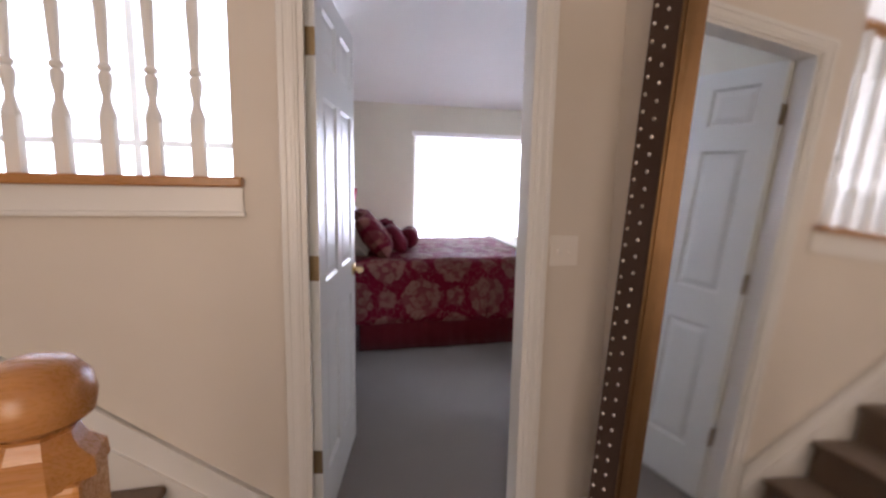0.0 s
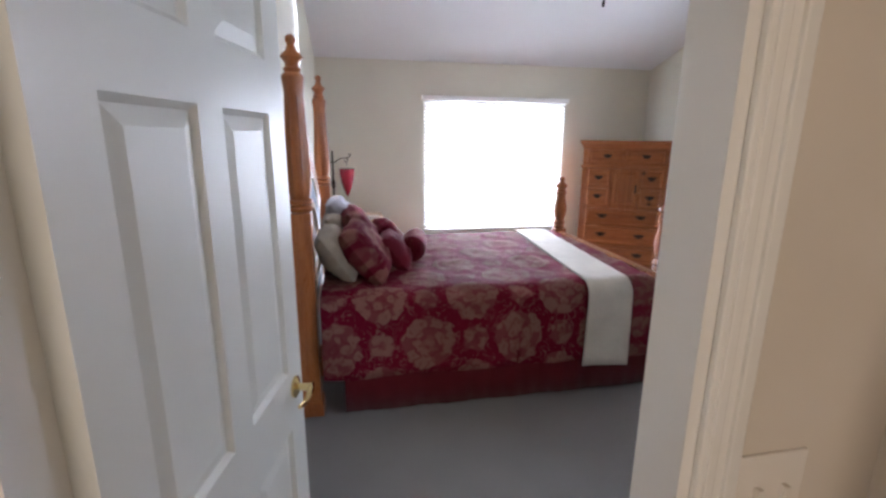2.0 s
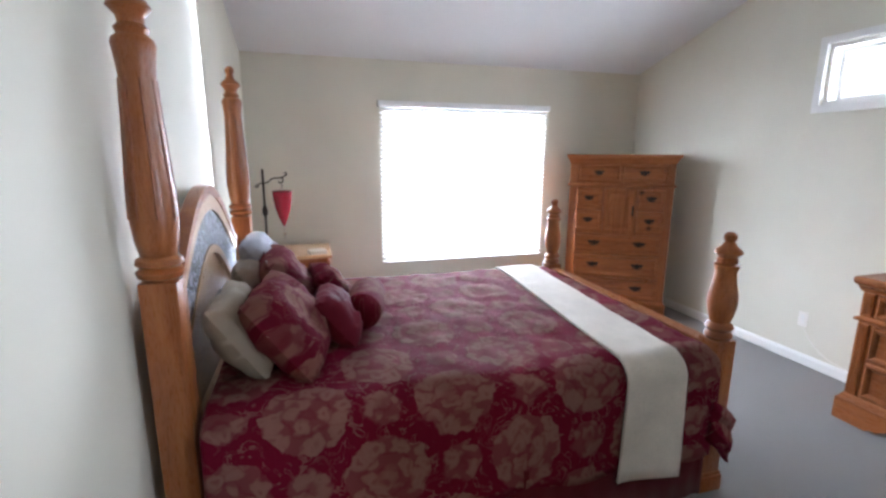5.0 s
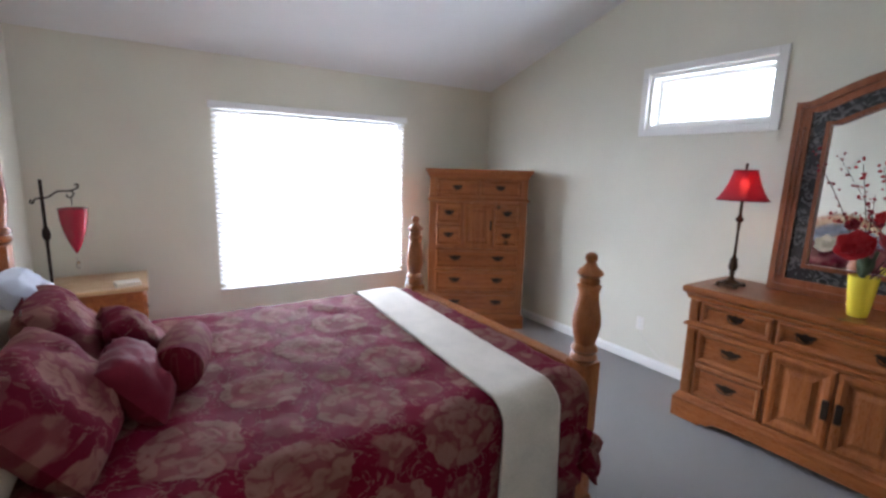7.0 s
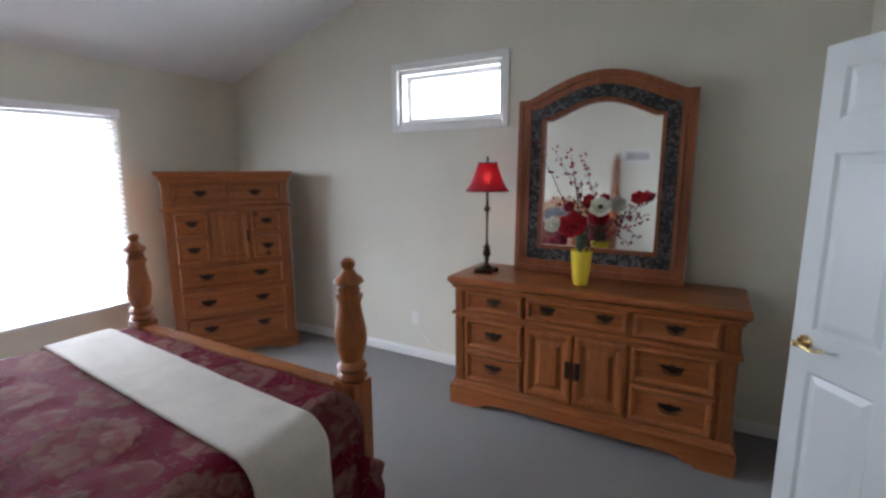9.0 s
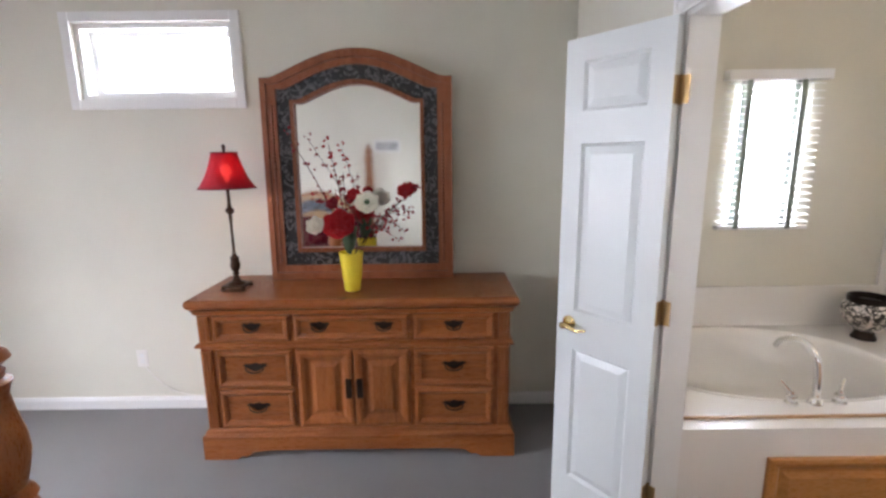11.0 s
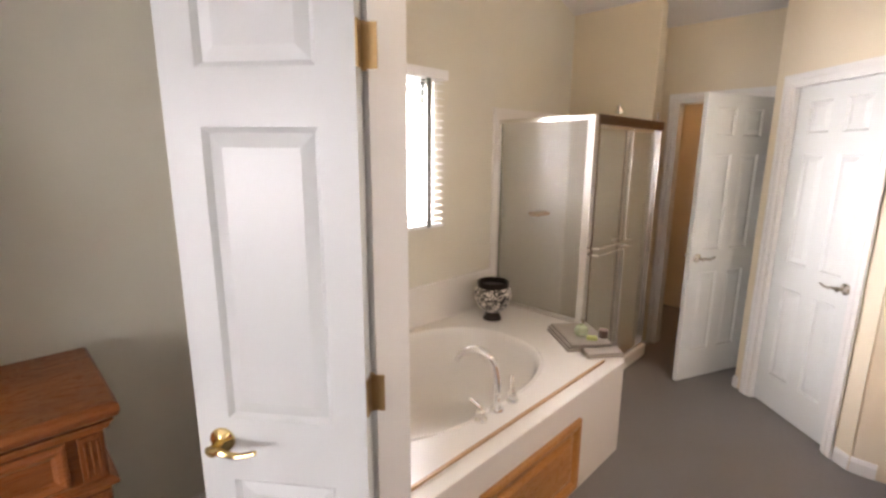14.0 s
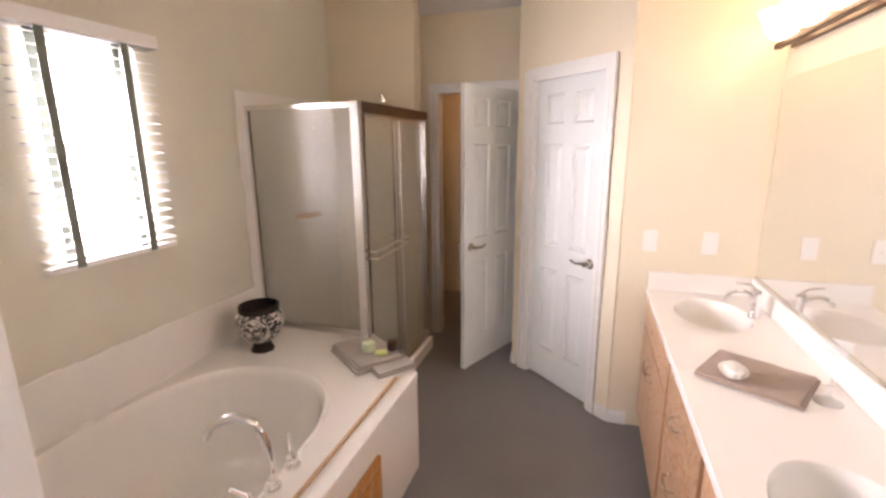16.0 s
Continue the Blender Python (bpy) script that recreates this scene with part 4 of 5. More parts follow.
def dresser():
    w, d = 1.665, 0.50
    t = thing("dresser", pose(4.010, 4.130, 0, 0, 0, -90), "long honey pine dresser with seven drawers and two doors", "dresser")
    part("carcass", box(0, w, 0, d, 0.10, 0.86, 0.004), "pine_x", t)
    part("top", moulding(0, w, d, 0.868, [(0.020, 0), (0.036, 0.012), (0.042, 0.028), (0.040, 0.048), (0.030, 0.056)], d), "pine_x", t, "polished pine top")
    part("dentil_moulding", moulding(0, w, d, 0.835, [(0.004, 0), (0.012, 0.004), (0.016, 0.018), (0.024, 0.030)], d), "pine_x", t)
    part("waist_moulding", moulding(0, w, d, 0.648, [(0.004, 0), (0.018, 0.006), (0.020, 0.018), (0.010, 0.028), (0.003, 0.032)], d), "pine_x", t)
    part("base_moulding", moulding(0, w, d, 0.115, [(0.030, 0), (0.030, 0.022), (0.016, 0.036), (0.012, 0.05), (0.003, 0.06)], d), "pine_x", t)
    bm = prism(bracket_base(w + 0.06, 0.118, 0.30), 0.03, m=Matrix.Translation((-0.03, -0.03, 0)))
    bx(bm, -0.03, 0.0, 0.002, d, 0, 0.118), bx(bm, w, w + 0.03, 0.002, d, 0, 0.118)
    part("base", bm, "pine_x", t)
    for x in (0.004, w - 0.064):
        for z0, z1 in ((0.69, 0.83), (0.18, 0.64)):
            bm = box(x, x + 0.06, -0.012, 0.002, z0, z1, 0.004)
            for k in range(3):
                bx(bm, x + 0.011 + k * 0.015, x + 0.019 + k * 0.015, -0.017, -0.01, z0 + 0.015, z1 - 0.015, 0.003)
            part("pilaster", bm, "pine", t)
    a, b, c = (0.085, 0.49), (0.515, 1.125), (1.15, 1.575)
    for (x0, x1), z0, z1, k in ((a, 0.692, 0.832, 1), (b, 0.692, 0.832, 2), (c, 0.692, 0.832, 1), (a, 0.425, 0.638, 1), (c, 0.425, 0.638, 1), (a, 0.19, 0.408, 1), (c, 0.19, 0.408, 1)):
        f = framed_front("drawer", x0, x1, z0, z1, t, "pine_x", 0.036)
        for i in range(k):
            pull_handle(f, x0 + (x1 - x0) * (0.5 if k == 1 else 0.22 + 0.56 * i), (z0 + z1) / 2 + 0.004, 0.135 if z0 < 0.6 else 0.11)
    for x0, x1, hx in ((0.515, 0.815, 0.79), (0.825, 1.125, 0.85)):
        f = framed_front("door", x0, x1, 0.19, 0.638, t, "pine", 0.06, True)
        part("handle", box(hx - 0.016, hx + 0.016, -0.030, -0.013, 0.36, 0.47, 0.004), "iron", f, "dark iron plate pull")


dresser()


def dresser_mirror():
    t = thing("dresser_mirror", pose(4.430, 3.852, 0.926, 0, 0, -90) @ Matrix.Rotation(radians(-2.0), 4, "X"), "arched pine mirror with a dark carved band, standing on the dresser", "mirror")
    w, s = 1.095, 1.170
    a = lambda k, lo, sh: arch(k, w - k, s - sh, 0.155 - 0.36 * sh, 40, lo, 0.22)
    part("outer_frame", band(a(0, 0.0, 0.0), a(0.032, 0.042, 0.034), -0.045), "red_pine", t, smooth=True)
    part("rope_frame", band(a(0.032, 0.042, 0.030), a(0.085, 0.085, 0.062), -0.032), "red_pine", t, smooth=True)
    part("carved_band", band(a(0.085, 0.085, 0.060), a(0.165, 0.165, 0.125), -0.022), "carved", t, "black carved scrollwork band")
    part("inner_frame", band(a(0.163, 0.163, 0.122), a(0.185, 0.190, 0.142), -0.036), "red_pine", t, smooth=True)
    part("mirror_glass", prism(a(0.180, 0.184, 0.136), 0.004, m=Matrix.Translation((0, -0.010, 0))), "mirror", t)
    part("back", prism(a(0.012, 0.012, 0.03), 0.012, m=Matrix.Translation((0, 0.001, 0))), "pine", t)
    # the rope carving: small beads up both sides
    bead = finish(turned([(0.002, 0), (0.007, 0.003), (0.009, 0.009), (0.007, 0.015), (0.002, 0.018)], 8), "bead", "red_pine", True)
    for x in (0.058, w - 0.058):
        for i in range(44):
            ob = new("bead", bead)
            ob.parent = t
            ob.location = (x, -0.036, 0.10 + i * 0.021)


dresser_mirror()


def table_lamp():
    t = thing("table_lamp", pose(4.222, 3.995, 0.925), "slim dark bronze table lamp with a glowing red shade", "lamp")
    bm = bmesh.new()
    bx(bm, -0.062, 0.062, -0.062, 0.062, 0.012, 0.026, 0.004)
    for x in (-0.055, 0.055):
        for y in (-0.055, 0.055):
            turned([(0.010, 0), (0.016, 0.006), (0.010, 0.014)], 10, Matrix.Translation((x, y, 0)), bm)
    turned([(0.055, 0.024), (0.045, 0.034), (0.024, 0.042), (0.016, 0.06), (0.012, 0.075), (0.022, 0.085)], 20, None, bm)
    part("foot", bm, "bronze", t, smooth=True)
    part("stem", turned([(0.020, 0.083), (0.012, 0.095), (0.024, 0.11), (0.028, 0.135), (0.020, 0.165), (0.026, 0.175), (0.012, 0.19), (0.008, 0.21), (0.007, 0.36), (0.010, 0.40), (0.008, 0.42), (0.020, 0.43), (0.024, 0.445), (0.012, 0.46), (0.009, 0.48), (0.009, 0.60)], 18), "bronze", t, smooth=True)
    bm = bmesh.new()
    prof = [(0.148, 0.565), (0.132, 0.585), (0.112, 0.62), (0.094, 0.66), (0.080, 0.70), (0.070, 0.735), (0.066, 0.755)]
    seg = 32
    rings = [[bm.verts.new((r * (1 - 0.02 * (i % 4 == 0)) * math.cos(2 * math.pi * i / seg), r * (1 - 0.02 * (i % 4 == 0)) * math.sin(2 * math.pi * i / seg), z)) for i in range(seg)] for r, z in prof]
    for a, b in zip(rings, rings[1:]):
        for i in range(seg):
            bm.faces.new((a[i], a[(i + 1) % seg], b[(i + 1) % seg], b[i]))
    k = Mat("red_silk_shade", (0.42, 0.012, 0.03), 0.7)
    mixer, tr = k.n.new("ShaderNodeMixShader"), k.n.new("ShaderNodeBsdfTranslucent")
    tr.inputs[0].default_value = (0.55, 0.02, 0.04, 1)
    mixer.inputs[0].default_value = 0.24
    k.l.new(k.b.outputs[0], mixer.inputs[1]), k.l.new(tr.outputs[0], mixer.inputs[2])
    thin, clear = k.n.new("ShaderNodeMixShader"), k.n.new("ShaderNodeBsdfTransparent")
    clear.inputs[0].default_value = (1.0, 0.30, 0.32, 1)
    thin.inputs[0].default_value = 0.13
    k.l.new(mixer.outputs[0], thin.inputs[1]), k.l.new(clear.outputs[0], thin.inputs[2])
    k.l.new(thin.outputs[0], k.n["Material Output"].inputs[0])
    sh = part("shade", bm, k.m, t, "red fabric bell shade", True)
    sh.modifiers.new("thick", "SOLIDIFY").thickness = 0.002
    for r, z in ((0.149, 0.565), (0.067, 0.755)):
        part("trim", tube([(r * math.cos(i * math.pi / 16), r * math.sin(i * math.pi / 16), z) for i in range(33)], 0.003, 6), "velvet", sh)
    part("finial", turned([(0.004, 0.60), (0.004, 0.76), (0.010, 0.768), (0.006, 0.776), (0.011, 0.786), (0.003, 0.80)], 12), "bronze", t, smooth=True)
    part("bulb", turned([(0.010, 0.60), (0.014, 0.62), (0.026, 0.65), (0.028, 0.67), (0.018, 0.692), (0.003, 0.698)], 14), glow("warm_bulb", (1.0, 0.78, 0.5), 26), t, smooth=True)


table_lamp()


def flower_vase():
    t = thing("flower_vase", pose(4.150, 3.322, 0.925), "tapered yellow vase with red and cream silk flowers and blossom twigs", "vase")
    part("vase", turned([(0.042, 0.0), (0.044, 0.004), (0.055, 0.10), (0.064, 0.20), (0.066, 0.215), (0.060, 0.215), (0.057, 0.19), (0.045, 0.03)], 30), "yellow", t, smooth=True)

    def flower(at, r, mat, layers, up=(-0.8, 0, 0.5)):
        bm = bmesh.new()
        q = Vector(up).to_track_quat("Z", "Y").to_matrix().to_4x4()
        for l in range(layers):
            n = 6 + l
            for i in range(n):
                a = 2 * math.pi * (i + 0.5 * l) / n + random.uniform(-0.15, 0.15)
                rr = r * (1 - 0.72 * l / layers)
                tilt = 0.25 + 1.0 * l / layers
                mm = Matrix.Translation(at) @ q @ Matrix.Rotation(a, 4, "Z") @ Matrix.Rotation(-tilt, 4, "Y")
                g = []
                for u in (0.0, 0.35, 0.7, 1.0):
                    hw = 0.55 * rr * (0.25 + 1.1 * math.sin(math.pi * min(u * 0.62 + 0.12, 1)))
                    g.append([bm.verts.new(mm @ Vector((rr * u, hw * v, 0.18 * rr * (v * v) + 0.15 * rr * u * u + 0.05 * rr * random.uniform(-1, 1)))) for v in (-1, -0.5, 0, 0.5, 1)])
                for p, s in zip(g, g[1:]):
                    for j in range(4):
                        bm.faces.new((p[j], p[j + 1], s[j + 1], s[j]))
        f = part("flower", bm, mat, t, smooth=True)
        f.modifiers.new("thick", "SOLIDIFY").thickness = 0.0015
        return f

    flower(Vector((-0.05, 0.04, 0.36)), 0.085, "petal_red", 5)
    f = flower(Vector((0.02, -0.10, 0.47)), 0.064, "petal_white", 2)
    part("flower_centre", turned([(0.001, -0.004), (0.014, 0.0), (0.015, 0.006), (0.004, 0.012)], 12, Matrix.Translation((0.0, -0.10, 0.485)) @ Vector((-0.8, 0, 0.5)).to_track_quat("Z", "Y").to_matrix().to_4x4()), "leaf", f)
    flower(Vector((0.03, 0.19, 0.35)), 0.052, "petal_white", 2)
    flower(Vector((0.09, -0.30, 0.53)), 0.045, "petal_red", 3)
    flower(Vector((0.06, 0.10, 0.47)), 0.035, "petal_dark", 3)
    flower(Vector((0.05, -0.02, 0.52)), 0.035, "petal_red", 3)
    # blossom twigs
    ends = [(0.10, 0.34, 0.86), (0.12, 0.12, 0.80), (0.09, 0.04, 0.64), (0.12, -0.36, 0.54), (0.10, -0.30, 0.40), (0.08, -0.27, 0.26), (0.10, 0.20, 0.50), (0.10, -0.18, 0.32)]
    for e in ends:
        base = Vector((random.uniform(-0.02, 0.02), random.uniform(-0.02, 0.02), 0.15))
        end = Vector(e)
        mid = base.lerp(end, 0.5) + Vector((0, 0, 0.05 if e[2] > 0.5 else 0.12))
        line = smoothed([base, mid, end], 8)
        tw = part("twig", tube(line, [0.0032 - 0.0018 * i / (len(line) - 1) for i in range(len(line))], 5), "twig", t)
        bm = bmesh.new()
        for p in line[8::2]:
            for k in range(3):
                c = p + Vector([random.uniform(-0.028, 0.028) for _ in range(3)])
                bmesh.ops.create_icosphere(bm, subdivisions=1, radius=random.uniform(0.007, 0.014), matrix=Matrix.Translation(c) @ Matrix.Rotation(random.random() * 6, 4, (1, random.random(), 0.3)) @ Matrix.Diagonal((1.2, 0.8, 0.6, 1)))
        part("blossom", bm, random.choice(("petal_red", "petal_dark")), tw)
    bm = bmesh.new()
    for i in range(12):
        a = i * 2.4
        mm = Matrix.Translation((0, 0.01, 0.20)) @ Matrix.Rotation(a, 4, "Z") @ Matrix.Rotation(-radians(random.uniform(40, 78)), 4, "Y")
        ln, hw = random.uniform(0.10, 0.17), 0.024
        g = [[bm.verts.new(mm @ Vector((ln * u, hw * math.sin(math.pi * (0.08 + 0.9 * u)) * v, 0.03 * u * u + 0.006 * v * v))) for v in (-1, 0, 1)] for u in (0, 0.25, 0.5, 0.75, 1)]
        for p, s in zip(g, g[1:]):
            for j in range(2):
                bm.faces.new((p[j], p[j + 1], s[j + 1], s[j]))
    lf = part("leaves", bm, "leaf", t, "grey-green leaves")
    lf.modifiers.new("thick", "SOLIDIFY").thickness = 0.0012


flower_vase()


def nightstand():
    t = thing("nightstand", pose(0.97, 6.36, 0, 0, 0, 90), "light pine nightstand between the bed and the window", "nightstand")
    part("carcass", box(0.02, 0.58, 0.02, 0.56, 0.06, 0.72, 0.004), "pine_x", t)
    part("top", box(0, 0.60, -0.015, 0.58, 0.72, 0.75, 0.006), "pale_pine", t)
    part("base", box(0.01, 0.59, 0.01, 0.57, 0.0, 0.06, 0.003), "pine_x", t)
    for z0, z1 in ((0.40, 0.68), (0.10, 0.37)):
        f = framed_front("drawer", 0.05, 0.55, z0, z1, t, "pine_x", 0.034, y=0.02)
        pull_handle(f, 0.30, (z0 + z1) / 2, 0.13, y=0.02)


nightstand()


def hanging_lantern():
    t = thing("candle_stand", pose(0.445, 6.50, 0.75), "black iron stand with a hanging red glass votive, on the nightstand", "candle stand")
    part("base", turned([(0.07, 0), (0.072, 0.006), (0.05, 0.014), (0.012, 0.02)], 24), "iron", t, smooth=True)
    part("pole", turned([(0.010, 0.018), (0.010, 0.34), (0.020, 0.36), (0.024, 0.39), (0.018, 0.42), (0.010, 0.44), (0.010, 0.735), (0.012, 0.74), (0.004, 0.748)], 12), "iron", t, smooth=True)
    a = radians(-8)
    pts = smoothed([(-0.052, 0, 0.618), (-0.062, 0, 0.60), (-0.048, 0, 0.594), (-0.030, 0, 0.622), (0.03, 0, 0.632), (0.08, 0, 0.668), (0.14, 0, 0.672), (0.185, 0, 0.690), (0.192, 0, 0.715), (0.172, 0, 0.712)], 6)
    arm = part("arm", tube(pts, 0.006, 8), "iron", t, smooth=True)
    part("hook", tube(smoothed([(0.150, 0, 0.672), (0.165, 0, 0.655), (0.150, 0, 0.630), (0.130, 0, 0.632), (0.128, 0, 0.648)], 5), 0.005, 8), "iron", arm, smooth=True)
    part("hanger", tube([(0.150, 0, 0.632), (0.150, 0, 0.575)], 0.003, 6), "iron", t)
    k = Mat("red_glass", (0.42, 0.012, 0.035), 0.25)
    k.put("Transmission Weight", 0.25)
    part("votive", turned([(0.004, 0.225), (0.016, 0.245), (0.040, 0.30), (0.064, 0.38), (0.078, 0.46), (0.083, 0.53), (0.080, 0.53), (0.074, 0.46), (0.060, 0.38), (0.036, 0.30), (0.012, 0.252)], 26, Matrix.Translation((0.150, 0, 0.025))), k.m, t, "tapered red glass", True)
    part("rim", tube([(0.150 + 0.082 * math.cos(i * math.pi / 16), 0.082 * math.sin(i * math.pi / 16), 0.556) for i in range(33)], 0.003, 6), "iron", t)
    part("crystal_drop", turned([(0.002, 0.14), (0.012, 0.15), (0.014, 0.17), (0.004, 0.195), (0.008, 0.21), (0.003, 0.25)], 10, Matrix.Translation((0.150, 0, 0.0))), "glass", t)


hanging_lantern()
solo("book", box(-0.075, 0.075, -0.055, 0.055, 0, 0.03, 0.004), "runner", "small white book lying on the nightstand", "book", m=pose(0.86, 6.47, 0.75, 0, 0, 12))


def plate(name, m, kind, label, w=0.072, h=0.117):
    t = thing(name, m, label, "switch" if kind == "switch" else "outlet")
    part("cover", box(-w / 2, w / 2, -0.006, 0, -h / 2, h / 2, 0.003), "plastic", t)
    n = 2 if w > 0.1 else 1
    for i in range(n):
        x = (i - (n - 1) / 2) * 0.046
        if kind == "switch":
            part("toggle", box(x - 0.005, x + 0.005, -0.016, -0.005, -0.012, 0.006, 0.002), "plastic", t)
        else:
            for z in (-0.02, 0.02):
                part("socket", turned([(0.016, 0), (0.016, 0.003)], 18, Matrix.Translation((x, -0.005, z)) @ Matrix.Rotation(math.pi / 2, 4, "X")), "trim", t)
    return t


plate("wall_outlet", pose(4.545, 4.816, 0.36, 0, 0, -90), "outlet", "ivory wall outlet above the baseboard with a plug in it")
plate("wall_outlet", pose(0.93, 7.04, 0.41), "outlet", "ivory wall outlet below the window")
plate("light_switch", pose(1.231, 1.732, 1.142), "switch", "double ivory light switch beside the door", 0.116)
cord = smoothed([(4.530, 4.816, 0.345), (4.525, 4.79, 0.30), (4.535, 4.72, 0.20), (4.532, 4.62, 0.13), (4.53, 4.50, 0.10), (4.535, 4.30, 0.09), (4.53, 4.18, 0.10)], 8)
solo("lamp_cord", tube(cord, 0.0028, 6), "plastic", "thin pale lamp cord along the wall", "cord", smooth=True)
t = thing("wall_vent", pose(0.27, 3.62, 2.12, 0, 0, 90), "white louvred air vent high on the wall", "vent")
part("frame", band([(-0.19, -0.085), (0.19, -0.085), (0.19, 0.085), (-0.19, 0.085)], [(-0.165, -0.06), (0.165, -0.06), (0.165, 0.06), (-0.165, 0.06)], -0.010), "trim", t)
part("backing", box(-0.168, 0.168, -0.002, 0.0, -0.062, 0.062), "iron", t)
for i in range(9):
    part("louvre", box(-0.165, 0.165, -0.008, -0.003, -0.054 + i * 0.0135 - 0.003, -0.054 + i * 0.0135 + 0.003), "trim", t)
part("louvre", box(-0.006, 0.006, -0.0095, -0.002, -0.06, 0.06), "trim", t)


C = thing("pull_chain", pose(2.92, 5.43, 2.80), "thin pull chain with a dark fob hanging from the ceiling", "pull chain")
part("fob", turned([(0.003, 0.0), (0.011, 0.006), (0.014, 0.03), (0.009, 0.055), (0.004, 0.08)], 14), "iron", C, smooth=True)
part("chain", tube([(0, 0, 0.078), (0, 0, 0.25)], 0.0014, 6), "silver", C)


# ---- hall ----
solo("window_sill_trim", box(-2.7, 0.100, 1.690, 1.856, 1.362, 1.394, 0.006), "oak", "honey oak ledge along the stair opening", "ledge", "structure")
bm = box(-2.7, 0.100, 1.712, 1.7315, 1.285, 1.362, 0.003)
bx(bm, -2.7, 0.104, 1.706, 1.7315, 1.270, 1.285, 0.003)
solo("apron_trim", bm, "trim", "white apron board under the oak ledge", "trim", "structure")
R = thing("railing", pose(-1.3, 1.79, 1.394), "white turned balusters between an oak ledge and rail", "railing")
bm = bmesh.new()
bx(bm, -0.0195, 0.0195, -0.0195, 0.0195, 0.0, 0.175, 0.002)
turned([(0.026, 0.168), (0.024, 0.182), (0.014, 0.215), (0.012, 0.235), (0.018, 0.262), (0.0205, 0.285), (0.019, 0.300), (0.012, 0.308), (0.020, 0.314), (0.020, 0.324), (0.013, 0.332), (0.016, 0.40), (0.019, 0.50), (0.018, 0.62), (0.014, 0.70)], 20, None, bm)
bx(bm, -0.0185, 0.0185, -0.0185, 0.0185, 0.70, 0.88, 0.002)
bal = finish(bm, "baluster", "trim", True)
for i in range(19):
    ob = new("baluster", bal)
    ob.parent = R
    ob.location = (1.26 - 0.1252 * i, 0, 0)
part("handrail", tube([(-1.35, 0, 0.905), (1.368, 0, 0.905)], 0.03, 14), "oak", R, "round oak handrail", True)


def stairs():
    t = thing("staircase", pose(0, 0, 0), "brown carpeted stairs rising along the wall", "staircase", kind="structure")
    for i in range(7):
        x = 0.05 - 0.25 * i
        bm = bmesh.new()
        prof = [(x, 0.001 + 0.19 * i), (x, 0.19 * (i + 1) - 0.035), (x + 0.022, 0.19 * (i + 1) - 0.030), (x + 0.028, 0.19 * (i + 1) - 0.012), (x + 0.018, 0.19 * (i + 1)), (x - 0.25, 0.19 * (i + 1)), (x - 0.25, 0.001 + 0.19 * i)]
        prism(prof, 0.97, bm, Matrix.Translation((0, 0.735, 0)))
        part("step", bm, "brown_carpet", t)
    slope = 0.76
    top = lambda x: 0.39 - slope * x
    bm = prism([(0.17, 0.002), (0.19, 0.245), (-1.7, top(-1.7)), (-1.7, top(-1.7) - 0.35), (-0.10, 0.002)], 0.014, m=Matrix.Translation((0, 1.7165, 0)))
    part("skirt_board", bm, "trim", t)
    for d, wdt in ((0.0, 0.022), (-0.115, 0.016)):
        bm = prism([(0.19, 0.245 + d), (0.19, 0.245 + d - wdt), (-1.7, top(-1.7) + d - wdt), (-1.7, top(-1.7) + d)], 0.024, m=Matrix.Translation((0, 1.704, 0)))
        part("skirt_moulding", bm, "trim", t)


stairs()
N = thing("newel_post", pose(0.085, 0.66, 0, 0, 0, 8), "orange oak newel post with a rounded cap", "newel post")
part("shaft", box(-0.045, 0.045, -0.045, 0.045, 0, 1.085, 0.006), "oak", N)
part("neck", turned([(0.058, 1.082), (0.056, 1.10), (0.040, 1.112), (0.034, 1.128), (0.040, 1.135)], 8, Matrix.Rotation(radians(22.5), 4, "Z")), "oak", N)
part("cap", turned([(0.034, 1.132), (0.050, 1.144), (0.053, 1.160), (0.049, 1.182), (0.036, 1.198), (0.018, 1.204), (0.003, 1.206)], 16, Matrix.Rotation(radians(22.5), 4, "Z")), "oak", N, smooth=True)


def floor_mirror():
    tilt = 3.726
    # local: u along the width (southwards), v up the glass, depth towards the wall
    m = Matrix.Translation((1.175, 1.402, 0.012)) @ Matrix.Rotation(radians(tilt), 4, "Y") @ Matrix.Rotation(radians(-90 + 0.77), 4, "Z")
    t = thing("floor_mirror", m, "tall leaning mirror framed in studded brown leather and gold", "mirror")
    w, h = 1.15, 2.10
    r = lambda k: [(k, k), (w - k, k), (w - k, h - k), (k, h - k)]
    part("leather_frame", band(r(0), r(0.142), 0.05), "leather", t)
    part("gold_edge", band(r(0.136), r(0.152), 0.036, Matrix.Translation((0, -0.004, 0))), "gold", t)
    part("gold_bead", band(r(0.141), r(0.147), 0.02, Matrix.Translation((0, -0.012, 0))), "gold", t)
    part("mirror_glass", box(0.145, w - 0.145, 0.026, 0.030, 0.145, h - 0.145), "mirror", t)
    part("back_board", box(0.01, w - 0.01, 0.05, 0.06, 0.01, h - 0.01), "pine", t)
    stud = finish(turned([(0.0065, 0), (0.0055, 0.003), (0.003, 0.005), (0.0008, 0.0056)], 10, Matrix.Rotation(math.pi / 2, 4, "X")), "stud", "nickel", True)
    for x, dz in ((0.020, 0.0), (0.075, 0.022), (w - 0.020, 0.0), (w - 0.075, 0.022)):
        for i in range(40):
            ob = new("stud", stud)
            ob.parent = t
            ob.location = (x, 0, 0.05 + dz + i * 0.05)


floor_mirror()


